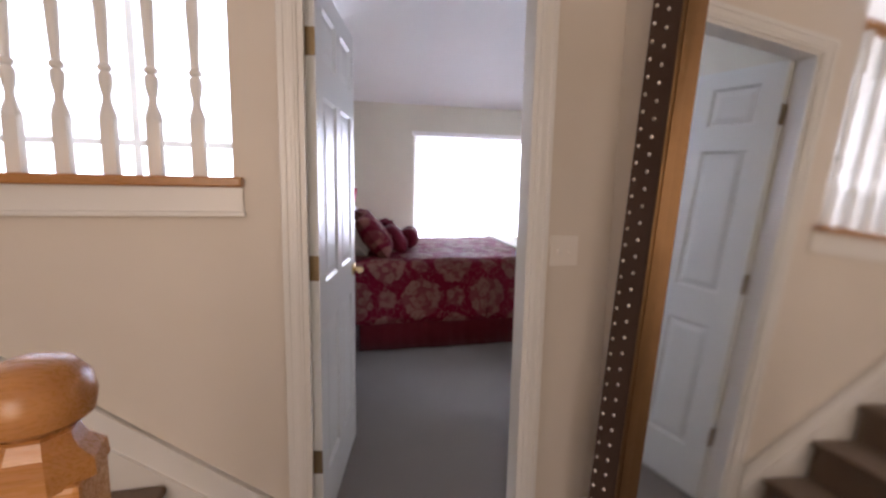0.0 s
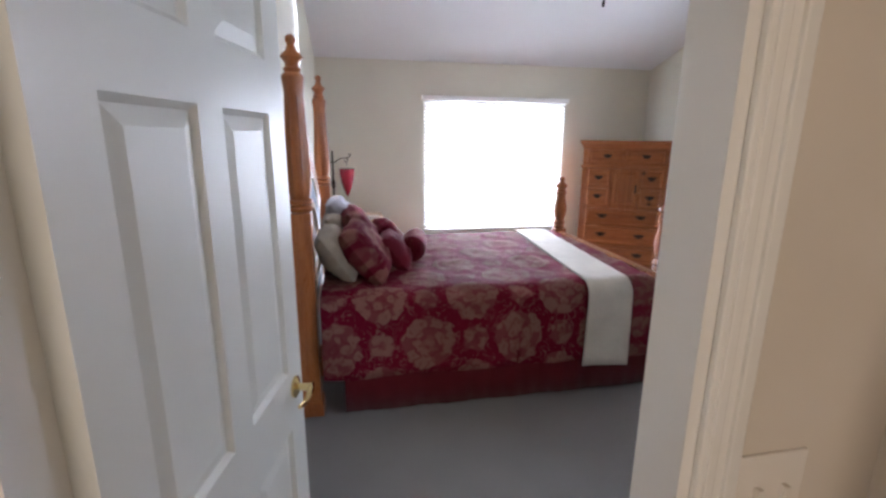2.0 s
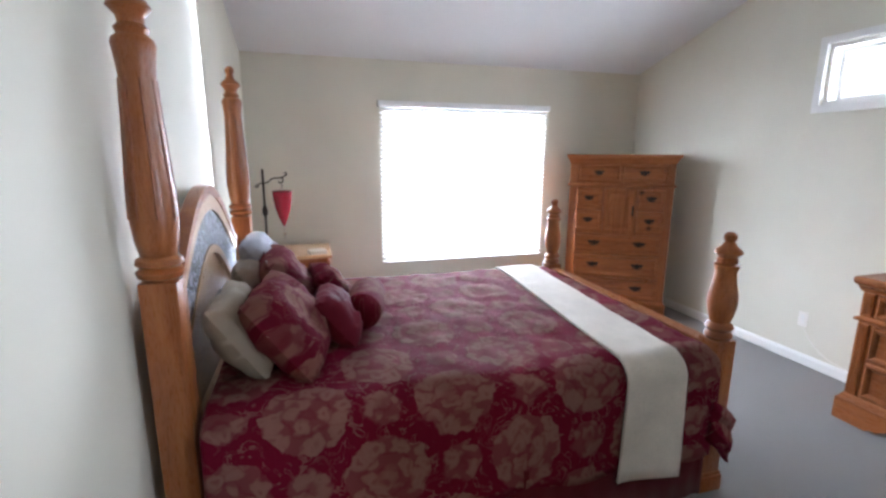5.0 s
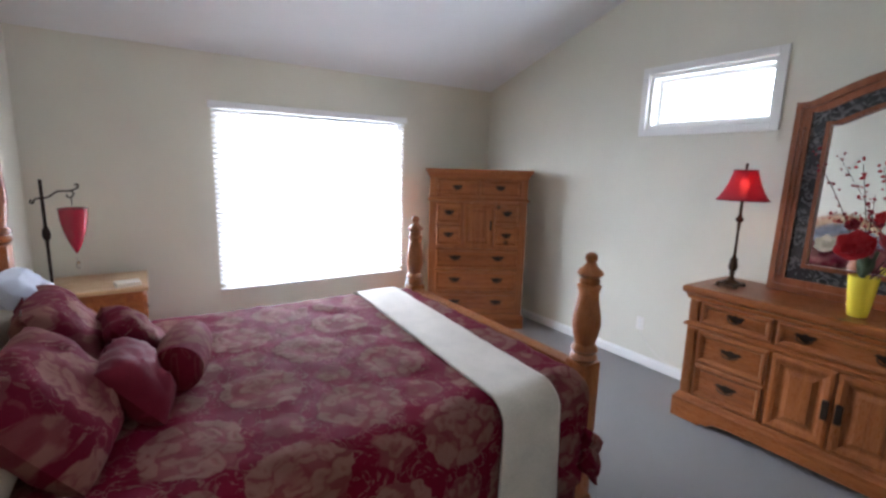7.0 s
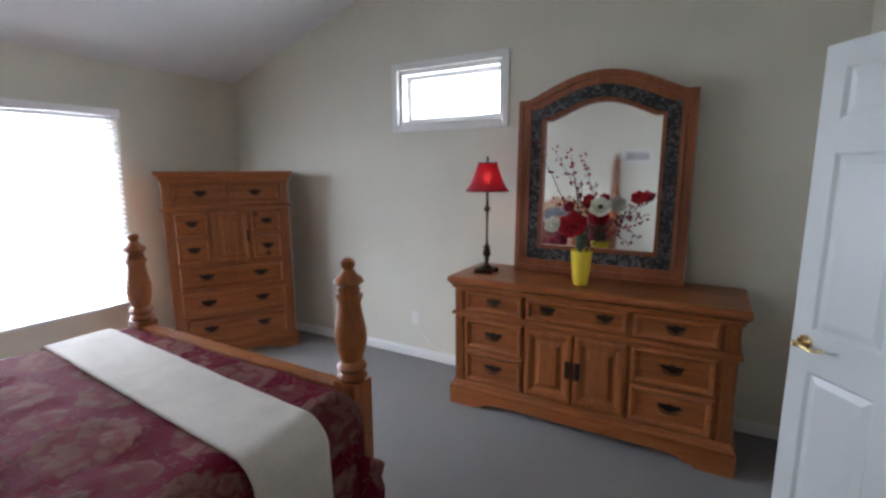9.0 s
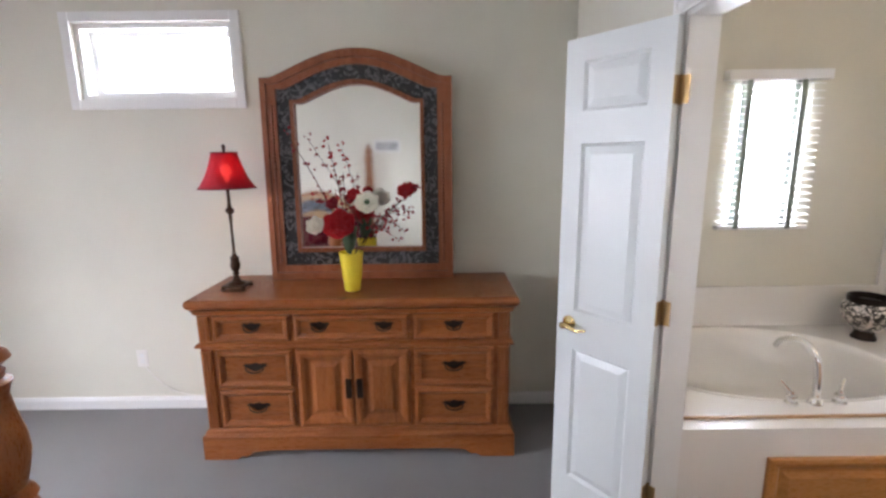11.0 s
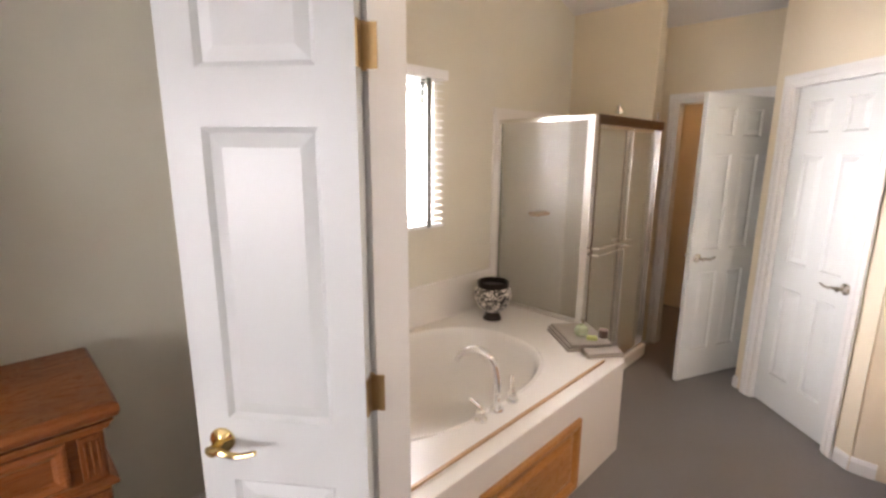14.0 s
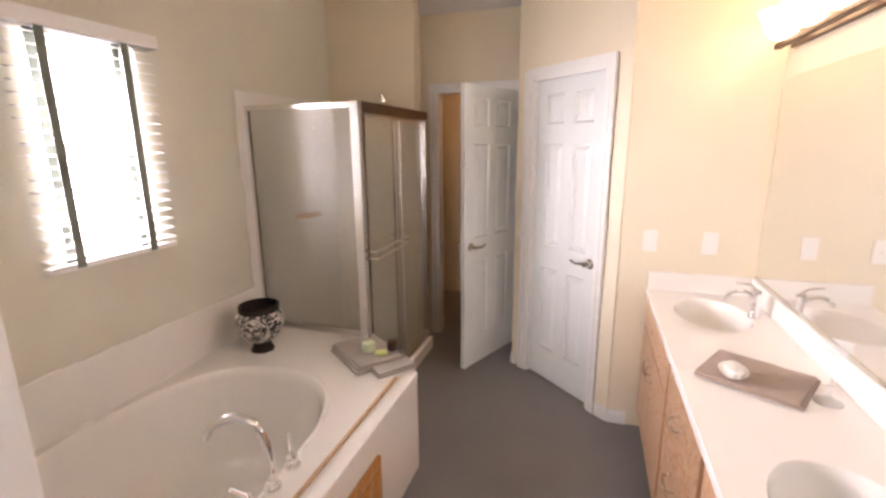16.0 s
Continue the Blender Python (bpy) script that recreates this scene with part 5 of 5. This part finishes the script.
# ---- bathroom ----
def basin_top(poly, z, cx, cy, a, b, depth, power, lip=0.02, n=72, thick=0.0, floor=0.62):
    """A flat top with the outline poly and an oval basin sunk into it."""
    angs = sorted(set([2 * math.pi * i / n for i in range(n)] + [math.atan2(y - cy, x - cx) % (2 * math.pi) for x, y in poly]))

    def edge(t):
        d = (math.cos(t), math.sin(t))
        best = None
        for (x0, y0), (x1, y1) in zip(poly, poly[1:] + poly[:1]):
            ex, ey = x1 - x0, y1 - y0
            det = d[0] * ey - d[1] * ex
            if abs(det) > 1e-9:
                s = ((x0 - cx) * ey - (y0 - cy) * ex) / det
                u = ((x0 - cx) * d[1] - (y0 - cy) * d[0]) / det
                if s > 0 and -1e-6 <= u <= 1 + 1e-6 and (best is None or s < best):
                    best = s
        return (cx + d[0] * best, cy + d[1] * best)

    def oval(t, k):
        c, s = math.cos(t), math.sin(t)
        r = (abs(c / (a * k)) ** power + abs(s / (b * k)) ** power) ** (-1 / power)
        return (cx + r * c, cy + r * s)
    bm = bmesh.new()
    rings = []
    if thick:
        rings.append([bm.verts.new((*edge(t), z - thick)) for t in angs])
        rings.append([bm.verts.new((*edge(t), z - 0.006)) for t in angs])
        inset = lambda p: (p[0] + (cx - p[0]) * 0.004, p[1] + (cy - p[1]) * 0.004)
        rings.append([bm.verts.new((*inset(edge(t)), z)) for t in angs])
    else:
        rings.append([bm.verts.new((*edge(t), z)) for t in angs])
    for k, dz in ((1.03, 0.0), (1.02, 0.006), (0.995, 0.006), (0.975, -0.004), (0.955, -0.03), (0.92, -0.35 * depth), (floor + 0.16, -0.78 * depth), (floor + 0.05, -0.95 * depth), (floor - 0.10, -depth), (0.25, -depth * 1.01)):
        rings.append([bm.verts.new((*oval(t, k), z + (dz if lip or dz < 0 else 0))) for t in angs])
    for p, q in zip(rings, rings[1:]):
        for i in range(len(angs)):
            j = (i + 1) % len(angs)
            bm.faces.new((p[i], p[j], q[j], q[i]))
    bm.faces.new(rings[-1])
    return bm


def bathtub():
    t = thing("bathtub", pose(0, 0, 0), "white built-in oval garden tub in a tiled deck", "bathtub")
    poly = [(3.455, 1.921), (3.455, 0.36), (3.86, 0.02), (4.540, 0.02), (4.540, 1.921)]
    part("tub", basin_top(poly, 0.542, 4.03, 1.12, 0.455, 0.66, 0.40, 2.4), "acrylic", t, smooth=True)
    bm = prism([(3.377, 1.921), (3.377, 0.285), (3.800, -0.035), (3.86, -0.035), (3.86, 0.04), (3.46, 0.36), (3.46, 1.921)], 0.03, m=Matrix(((1, 0, 0, 0), (0, 0, 1, 0), (0, 1, 0, 0.506), (0, 0, 0, 1))))
    bx(bm, 3.86, 4.54, -0.035, 0.022, 0.506, 0.536)
    part("deck", bm, "acrylic", t)
    bm = bmesh.new()
    bx(bm, 3.379, 3.40, 0.290, 1.921, 0.002, 0.506)
    prism([(3.379, 0.286), (3.80, -0.034), (3.80, -0.010), (3.395, 0.30)], 0.504, bm, Matrix(((1, 0, 0, 0), (0, 0, 1, 0), (0, 1, 0, 0.002), (0, 0, 0, 1))))
    part("apron", bm, "acrylic", t, "white apron")
    part("edge_strip", box(3.448, 3.462, 0.37, 1.919, 0.536, 0.547, 0.002), "pale_pine", t, "tan caulked edge")
    f = thing("access_panel", pose(3.379, 1.488, 0.0, 0, 0, -90), "honey maple access panel in the tub's apron", "panel")
    framed_front("panel", 0.0, 0.735, 0.03, 0.405, f, "oak", 0.055, True, y=-0.001)
    part("drain", turned([(0.03, 0), (0.03, 0.004), (0.012, 0.006)], 18, Matrix.Translation((4.03, 1.0, 0.137))), "chrome", t)
    bm = box(4.526, 4.543, 0.02, 1.921, 0.54, 0.805, 0.003)
    part("splash", bm, "acrylic", t, "white tiled splash")


bathtub()


def tub_faucet():
    t = thing("tub_faucet", pose(3.553, 1.172, 0.543), "chrome gooseneck tub faucet with two lever handles", "faucet")
    part("flange", turned([(0.030, 0), (0.030, 0.008), (0.022, 0.02), (0.016, 0.03)], 20), "chrome", t, smooth=True)
    arcp = smoothed([(0, 0, 0.02), (0.0, 0.004, 0.14), (0.02, 0.014, 0.225), (0.08, 0.04, 0.27), (0.145, 0.07, 0.245), (0.17, 0.08, 0.205)], 7)
    part("spout", tube(arcp, [0.0165 - 0.003 * i / (len(arcp) - 1) for i in range(len(arcp))], 14), "chrome", t, smooth=True)
    for y in (-0.108, 0.108):
        h = part("valve", turned([(0.028, 0), (0.028, 0.008), (0.018, 0.016), (0.022, 0.03), (0.020, 0.042), (0.010, 0.05), (0.008, 0.062)], 18, Matrix.Translation((0, y, 0))), "chrome", t, smooth=True)
        part("lever", tube(smoothed([(0, y, 0.052), (0.012, y + math.copysign(0.012, y), 0.07), (0.03, y + math.copysign(0.035, y), 0.10)], 5), 0.007, 8), "chrome", h, smooth=True)


tub_faucet()
k = Mat("black_and_cream_glaze", (0.02, 0.02, 0.02), 0.3)
n1 = k.noise(k.coord((1, 1, 1.6)), 26, 3, 0.5, 1.8)
k.color(k.ramp(n1, (0.50, (0.015, 0.012, 0.012)), (0.53, (0.68, 0.62, 0.55))))
k.bump(n1, 0.3, 0.004)
P = thing("candle_bowl", pose(4.292, 0.29, 0.541), "black and cream patterned footed glass bowl on the tub deck", "bowl")
part("foot", turned([(0.062, 0), (0.062, 0.012), (0.050, 0.03), (0.048, 0.05), (0.060, 0.062)], 28), "iron", P, smooth=True)
part("bowl", turned([(0.055, 0.058), (0.090, 0.085), (0.118, 0.13), (0.130, 0.175), (0.122, 0.21), (0.104, 0.228), (0.10, 0.232), (0.098, 0.228), (0.115, 0.20), (0.120, 0.17), (0.108, 0.13), (0.05, 0.075)], 32), k.m, P, smooth=True)
part("rim", turned([(0.101, 0.226), (0.106, 0.232), (0.106, 0.262), (0.100, 0.266), (0.096, 0.262), (0.096, 0.23)], 32), "iron", P, smooth=True)


def folded_towel(name, m, w, d, h, mat, label, layers=3):
    t = thing(name, m, label, "towel")
    for i in range(layers):
        bm = bmesh.new()
        lo, hi = h * i / layers, h * (i + 1) / layers - 0.0015
        q = 0.01 * math.sin(i * 2.1)
        bx(bm, -w / 2 + q, w / 2 + q, -d / 2 + 0.4 * q, d / 2 - 0.01 * i, lo, hi, min(0.006, h / layers * 0.4))
        bmesh.ops.subdivide_edges(bm, edges=[e for e in bm.edges if e.calc_length() > 0.08], cuts=6, use_grid_fill=True)
        for v in bm.verts:
            v.co.z += 0.003 * noise.noise(v.co * 16) * (1 if v.co.z > 0.004 else 0)
            v.co.x += 0.004 * noise.noise(v.co * 12 + Vector((3, 1, 0)))
        part("fold", bm, mat, t, smooth=True)
    return t


TW = folded_towel("folded_towel", pose(3.70, 0.22, 0.544, 0, 0, -38), 0.34, 0.25, 0.05, "grey_towel", "folded grey-brown towel on the corner of the tub deck")
bm = bmesh.new()
for z0, z1, q in ((0.0, 0.010, 0.0), (0.011, 0.022, 0.006)):
    bx(bm, -0.265 + q, -0.165, -0.16, 0.05 - q, z0, z1, 0.004)
bmesh.ops.subdivide_edges(bm, edges=[e for e in bm.edges if e.calc_length() > 0.06], cuts=4, use_grid_fill=True)
for v in bm.verts:
    v.co.z += 0.003 * (1 + noise.noise(v.co * 18))
part("loose_fold", bm, "grey_towel", TW, "loose end of the towel", True)
B = thing("bottle", pose(3.66, 0.25, 0.593, 0, 0, 10), "small round clear bottle of green bath salts on the towel", "bottle")
part("flask", turned([(0.02, 0), (0.034, 0.008), (0.040, 0.03), (0.034, 0.055), (0.014, 0.066), (0.012, 0.078)], 20), Mat("green_salts", (0.50, 0.56, 0.38), 0.2).m, B, smooth=True)
part("stopper", turned([(0.015, 0.077), (0.017, 0.083), (0.015, 0.097), (0.004, 0.10)], 14), "silver", B, smooth=True)
solo("soap_bar", box(-0.03, 0.03, -0.02, 0.02, 0, 0.022, 0.008), Mat("green_soap", (0.55, 0.60, 0.22), 0.4).m, "small yellow-green soap on the towel", "soap", m=pose(3.585, 0.262, 0.593, 0, 0, 30), smooth=True)
solo("small_jar", turned([(0.026, 0), (0.028, 0.004), (0.028, 0.045), (0.024, 0.05), (0.004, 0.051)], 18), "leather", "small dark brown jar on the towel", "jar", m=pose(3.555, 0.185, 0.593), smooth=True)


def shower():
    t = thing("shower", pose(0, 0, 0), "corner shower with obscure glass in a bright metal frame", "shower")
    X, Y0, Y1, TOP = 3.822, -0.042, -1.10, 1.87
    part("curb", box(X - 0.05, X + 0.05, Y1, Y0 - 0.0, 0.002, 0.10, 0.008), "acrylic", t)
    part("tray", box(X + 0.05, 4.543, Y1 + 0.002, Y0, 0.002, 0.05), "acrylic", t)
    part("knee_wall", box(X - 0.0, 4.543, Y0 - 0.03, Y0 + 0.004, 0.05, 0.545, 0.003), "acrylic", t)
    bm = box(4.530, 4.543, Y1 + 0.002, Y0 - 0.03, 0.05, 1.95)
    bx(bm, X + 0.02, 4.530, Y1 + 0.002, Y1 + 0.014, 0.05, 1.95)
    bx(bm, 4.528, 4.543, Y0 - 0.03, Y0 + 0.07, 0.545, 1.95, 0.004)
    part("surround", bm, "acrylic", t, "white moulded surround")
    bm = bmesh.new()
    bx(bm, X - 0.025, X + 0.025, Y0 - 0.025, Y0 + 0.025, 0.10, TOP, 0.004)
    part("corner_post", bm, "silver", t)
    for z in (0.548, TOP - 0.032):
        part("rail", box(X + 0.025, 4.528, Y0 - 0.016, Y0 + 0.016, z, z + 0.03, 0.003), "silver", t)
    part("wall_channel", box(4.508, 4.528, Y0 - 0.014, Y0 + 0.014, 0.578, TOP - 0.032, 0.003), "silver", t)
    part("side_glass", box(X + 0.025, 4.508, Y0 - 0.004, Y0 + 0.004, 0.578, TOP - 0.032), "frosted", t, "fixed obscure glass panel")
    part("header", box(X - 0.03, X + 0.03, Y1 + 0.004, Y0 - 0.025, TOP - 0.055, TOP + 0.003, 0.003), "brown_alu", t, "bronze-toned header rail")
    part("track", box(X - 0.03, X + 0.03, Y1 + 0.004, Y0 - 0.025, 0.10, 0.13, 0.003), "silver", t)
    part("wall_jamb", box(X - 0.02, X + 0.02, Y1 + 0.004, Y1 + 0.03, 0.13, TOP - 0.055, 0.003), "silver", t)
    mid = (Y0 + Y1) / 2
    for x, a, b in ((X - 0.014, mid - 0.03, Y0 - 0.03), (X + 0.014, Y1 + 0.03, mid + 0.03)):
        d = part("sliding_door", box(x - 0.003, x + 0.003, a + 0.02, b - 0.02, 0.15, TOP - 0.075), "frosted", t, "sliding obscure glass door")
        for y in (a, b - 0.022):
            part("stile", box(x - 0.009, x + 0.009, y, y + 0.022, 0.13, TOP - 0.055, 0.003), "silver" if y == a else "brown_alu", d)
        for z in (0.13, TOP - 0.08):
            part("door_rail", box(x - 0.008, x + 0.008, a + 0.022, b - 0.022, z, z + 0.022), "silver", d)
        s = -1 if x < X else 1
        for dz in ((0.0, 0.045) if x < X else (0.03,)):
            part("towel_bar", tube([(x + s * 0.006, a + 0.012, 1.0 + dz), (x + s * 0.05, a + 0.016, 1.0 + dz), (x + s * 0.05, b - 0.016, 1.0 + dz), (x + s * 0.006, b - 0.012, 1.0 + dz)], 0.008, 10), "silver", d, smooth=True)
    H = part("shower_head", tube(smoothed([(4.10, Y1 + 0.01, 2.00), (4.10, Y1 + 0.08, 2.03), (4.10, Y1 + 0.14, 2.0)], 5), 0.009, 10), "chrome", t, smooth=True)
    part("rose", turned([(0.012, 0.0), (0.018, 0.02), (0.036, 0.05), (0.034, 0.056), (0.002, 0.057)], 20, Matrix.Translation((4.10, Y1 + 0.135, 2.005)) @ Matrix.Rotation(radians(145), 4, "X")), "chrome", H, smooth=True)
    part("soap_ledge", box(4.44, 4.53, -0.62, -0.44, 1.15, 1.18, 0.008), "oak", t, "tan soap ledge")


shower()


def vanity():
    X0, X1, CT = 1.772, 2.258, 0.858
    units = (("door", -0.415, 0.405), ("drawers", 0.410, 0.995), ("door", 1.0, 1.86))
    for kind, a, b in units:
        t = thing("vanity_cabinet", pose(X1, a, 0, 0, 0, 90), "pale maple vanity cabinet with wire pulls", "cabinet", "vanity cabinets")
        w = b - a
        bm = box(0, w, 0.022, X1 - X0, 0.10, 0.66)
        bx(bm, 0, w, 0.002, 0.022, 0.10, CT - 0.036)
        part("carcass", bm, "maple", t)
        # Set-back kick, much darker than the maple above it.
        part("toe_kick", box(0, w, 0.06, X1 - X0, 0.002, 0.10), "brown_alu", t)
        fr = []
        if kind == "door":
            fr = [("drawer_front", 0.012, w / 2 - 0.004, 0.66, 0.81, False), ("drawer_front", w / 2 + 0.004, w - 0.012, 0.66, 0.81, False), ("door", 0.012, w / 2 - 0.004, 0.12, 0.645, True), ("door", w / 2 + 0.004, w - 0.012, 0.12, 0.645, True)]
        else:
            fr = [("drawer", 0.02, w - 0.02, z0, z1, False) for z0, z1 in ((0.60, 0.81), (0.365, 0.585), (0.12, 0.35))]
        for n, x0, x1, z0, z1, up in fr:
            f = part(n, box(x0, x1, -0.018, 0.0, z0, z1, 0.004), "maple", t)
            if n == "drawer_front":
                continue
            if up:
                hx = x1 - 0.04 if x0 < w / 2 - 0.1 else x0 + 0.04
                pts = [(hx, -0.018, 0.52), (hx, -0.045, 0.53), (hx + 0.004, -0.05, 0.565), (hx, -0.045, 0.60), (hx, -0.018, 0.61)]
            else:
                c, z = (x0 + x1) / 2, (z0 + z1) / 2 + 0.02
                pts = [(c - 0.045, -0.018, z), (c - 0.04, -0.045, z - 0.004), (c, -0.05, z - 0.010), (c + 0.04, -0.045, z - 0.004), (c + 0.045, -0.018, z)]
            part("pull", tube(smoothed(pts, 5), 0.0045, 8), "nickel", f, "curved wire pull", True)
    c = thing("countertop", pose(0, 0, 0), "cream moulded vanity top with two oval basins", "countertop")
    for y0, y1, cy in ((-0.418, 0.55, -0.08), (0.55, 1.919, 1.22)):
        bm = basin_top([(X1 + 0.025, y0), (X1 + 0.025, y1), (X0, y1), (X0, y0)], CT, 2.03, cy, 0.160, 0.225, 0.13, 2.0, 0, 56, 0.034)
        part("basin_top", bm, "acrylic", c, smooth=True)
    part("backsplash", box(X0, X0 + 0.018, -0.40, 1.919, CT, CT + 0.10, 0.003), "acrylic", c)
    part("side_splash", box(X0 + 0.018, X1 + 0.02, -0.418, -0.400, CT, CT + 0.10, 0.003), "acrylic", c)
    t = thing("vanity_mirror", pose(0, 0, 0), "wide frameless vanity mirror", "mirror")
    part("mirror_glass", box(X0 - 0.001, X0 + 0.005, -0.395, 1.86, CT + 0.108, 1.93), "mirror", t)
    part("channel", box(X0, X0 + 0.011, -0.395, 1.86, CT + 0.1005, CT + 0.112), "silver", t)
    for y in (-0.08, 1.22):
        t = thing("vanity_faucet", pose(1.862, y, CT, 0, 0, 0), "chrome single-lever basin faucet", "faucet", "vanity faucets")
        part("base", turned([(0.026, 0), (0.026, 0.008), (0.017, 0.02), (0.016, 0.10), (0.020, 0.115), (0.016, 0.13), (0.004, 0.135)], 18), "chrome", t, smooth=True)
        s = smoothed([(0.0, 0, 0.085), (0.05, 0, 0.118), (0.10, 0, 0.108), (0.125, 0, 0.075)], 6)
        part("spout", tube(s, [0.012 - 0.003 * i / (len(s) - 1) for i in range(len(s))], 12), "chrome", t, smooth=True)
        part("lever", tube(smoothed([(0, 0, 0.13), (0.03, -0.004, 0.15), (0.085, -0.012, 0.155)], 5), 0.006, 8), "chrome", t, smooth=True)
    return X0, CT


VX, CT = vanity()
folded_towel("hand_towel", pose(2.035, 0.565, CT + 0.001, 0, 0, 60), 0.25, 0.31, 0.022, "taupe", "folded taupe hand towel on the vanity top", 2)
D = thing("soap_dish", pose(2.12, 0.615, CT + 0.025, 0, 0, 80), "small white porcelain soap dish on the towel", "dish")
part("dish", turned([(0.03, 0), (0.045, 0.006), (0.062, 0.018), (0.066, 0.022), (0.062, 0.022), (0.04, 0.012)], 26, None, None, 0.68), "acrylic", D, smooth=True)
part("soap", turned([(0.01, 0.010), (0.045, 0.014), (0.050, 0.026), (0.042, 0.036), (0.01, 0.040)], 22, None, None, 0.62), "acrylic", D, "white soap", True)
G = thing("glass_candlestick", pose(1.872, 0.668, CT), "clear glass candlestick on the vanity top", "candlestick")
part("stem", turned([(0.040, 0), (0.040, 0.003), (0.012, 0.010), (0.005, 0.03), (0.004, 0.12), (0.010, 0.14), (0.030, 0.165), (0.034, 0.20), (0.032, 0.20), (0.026, 0.165), (0.004, 0.145)], 22), "thin_glass", G, smooth=True).visible_shadow = False
plate("light_switch", pose(2.285, -0.42, 1.125, 0, 0, 180), "switch", "ivory light switch above the vanity top")
plate("wall_outlet", pose(1.995, -0.42, 1.125, 0, 0, 180), "outlet", "ivory wall outlet above the vanity top")


def vanity_light():
    t = thing("vanity_light", pose(1.772, -0.34, 2.06), "wall light with a bronze bar and bright scalloped glass shades", "wall light")
    part("back_plate", box(0.0, 0.02, 0.0, 1.00, -0.01, 0.06, 0.004), "bronze", t)
    part("bar", box(0.055, 0.085, 0.0, 1.00, -0.012, 0.012, 0.005), "bronze", t)
    lamp = glow("lit_opal_glass", (1.0, 0.82, 0.57), 6.0)
    for i in range(4):
        y = 0.125 + 0.25 * i
        s = part("arm", tube([(0.015, y, 0.03), (0.05, y, 0.01), (0.07, y, 0.0)], 0.008, 8), "bronze", t)
        part("shade", turned([(0.030, 0.012), (0.052, 0.03), (0.072, 0.07), (0.088, 0.11), (0.094, 0.125), (0.086, 0.122), (0.05, 0.06), (0.02, 0.03)], 24, Matrix.Translation((0.098, y, 0.0))), lamp, s, "glowing opal glass shade", True)


vanity_light()

# Fixture out of view, added to give the toilet room its orange glow.
T = thing("unseen_ceiling_light", pose(3.5, -2.0, 2.40), "small warm ceiling light added out of view in the toilet room", "ceiling light")
part("base", turned([(0.11, 0.06), (0.11, 0.02), (0.10, 0.0)], 24), "bronze", T, smooth=True)
part("diffuser", turned([(0.095, 0.0), (0.085, -0.03), (0.05, -0.055), (0.004, -0.062)], 24), glow("lit_amber_glass", (1.0, 0.60, 0.30), 22), T, "glowing amber glass", True)
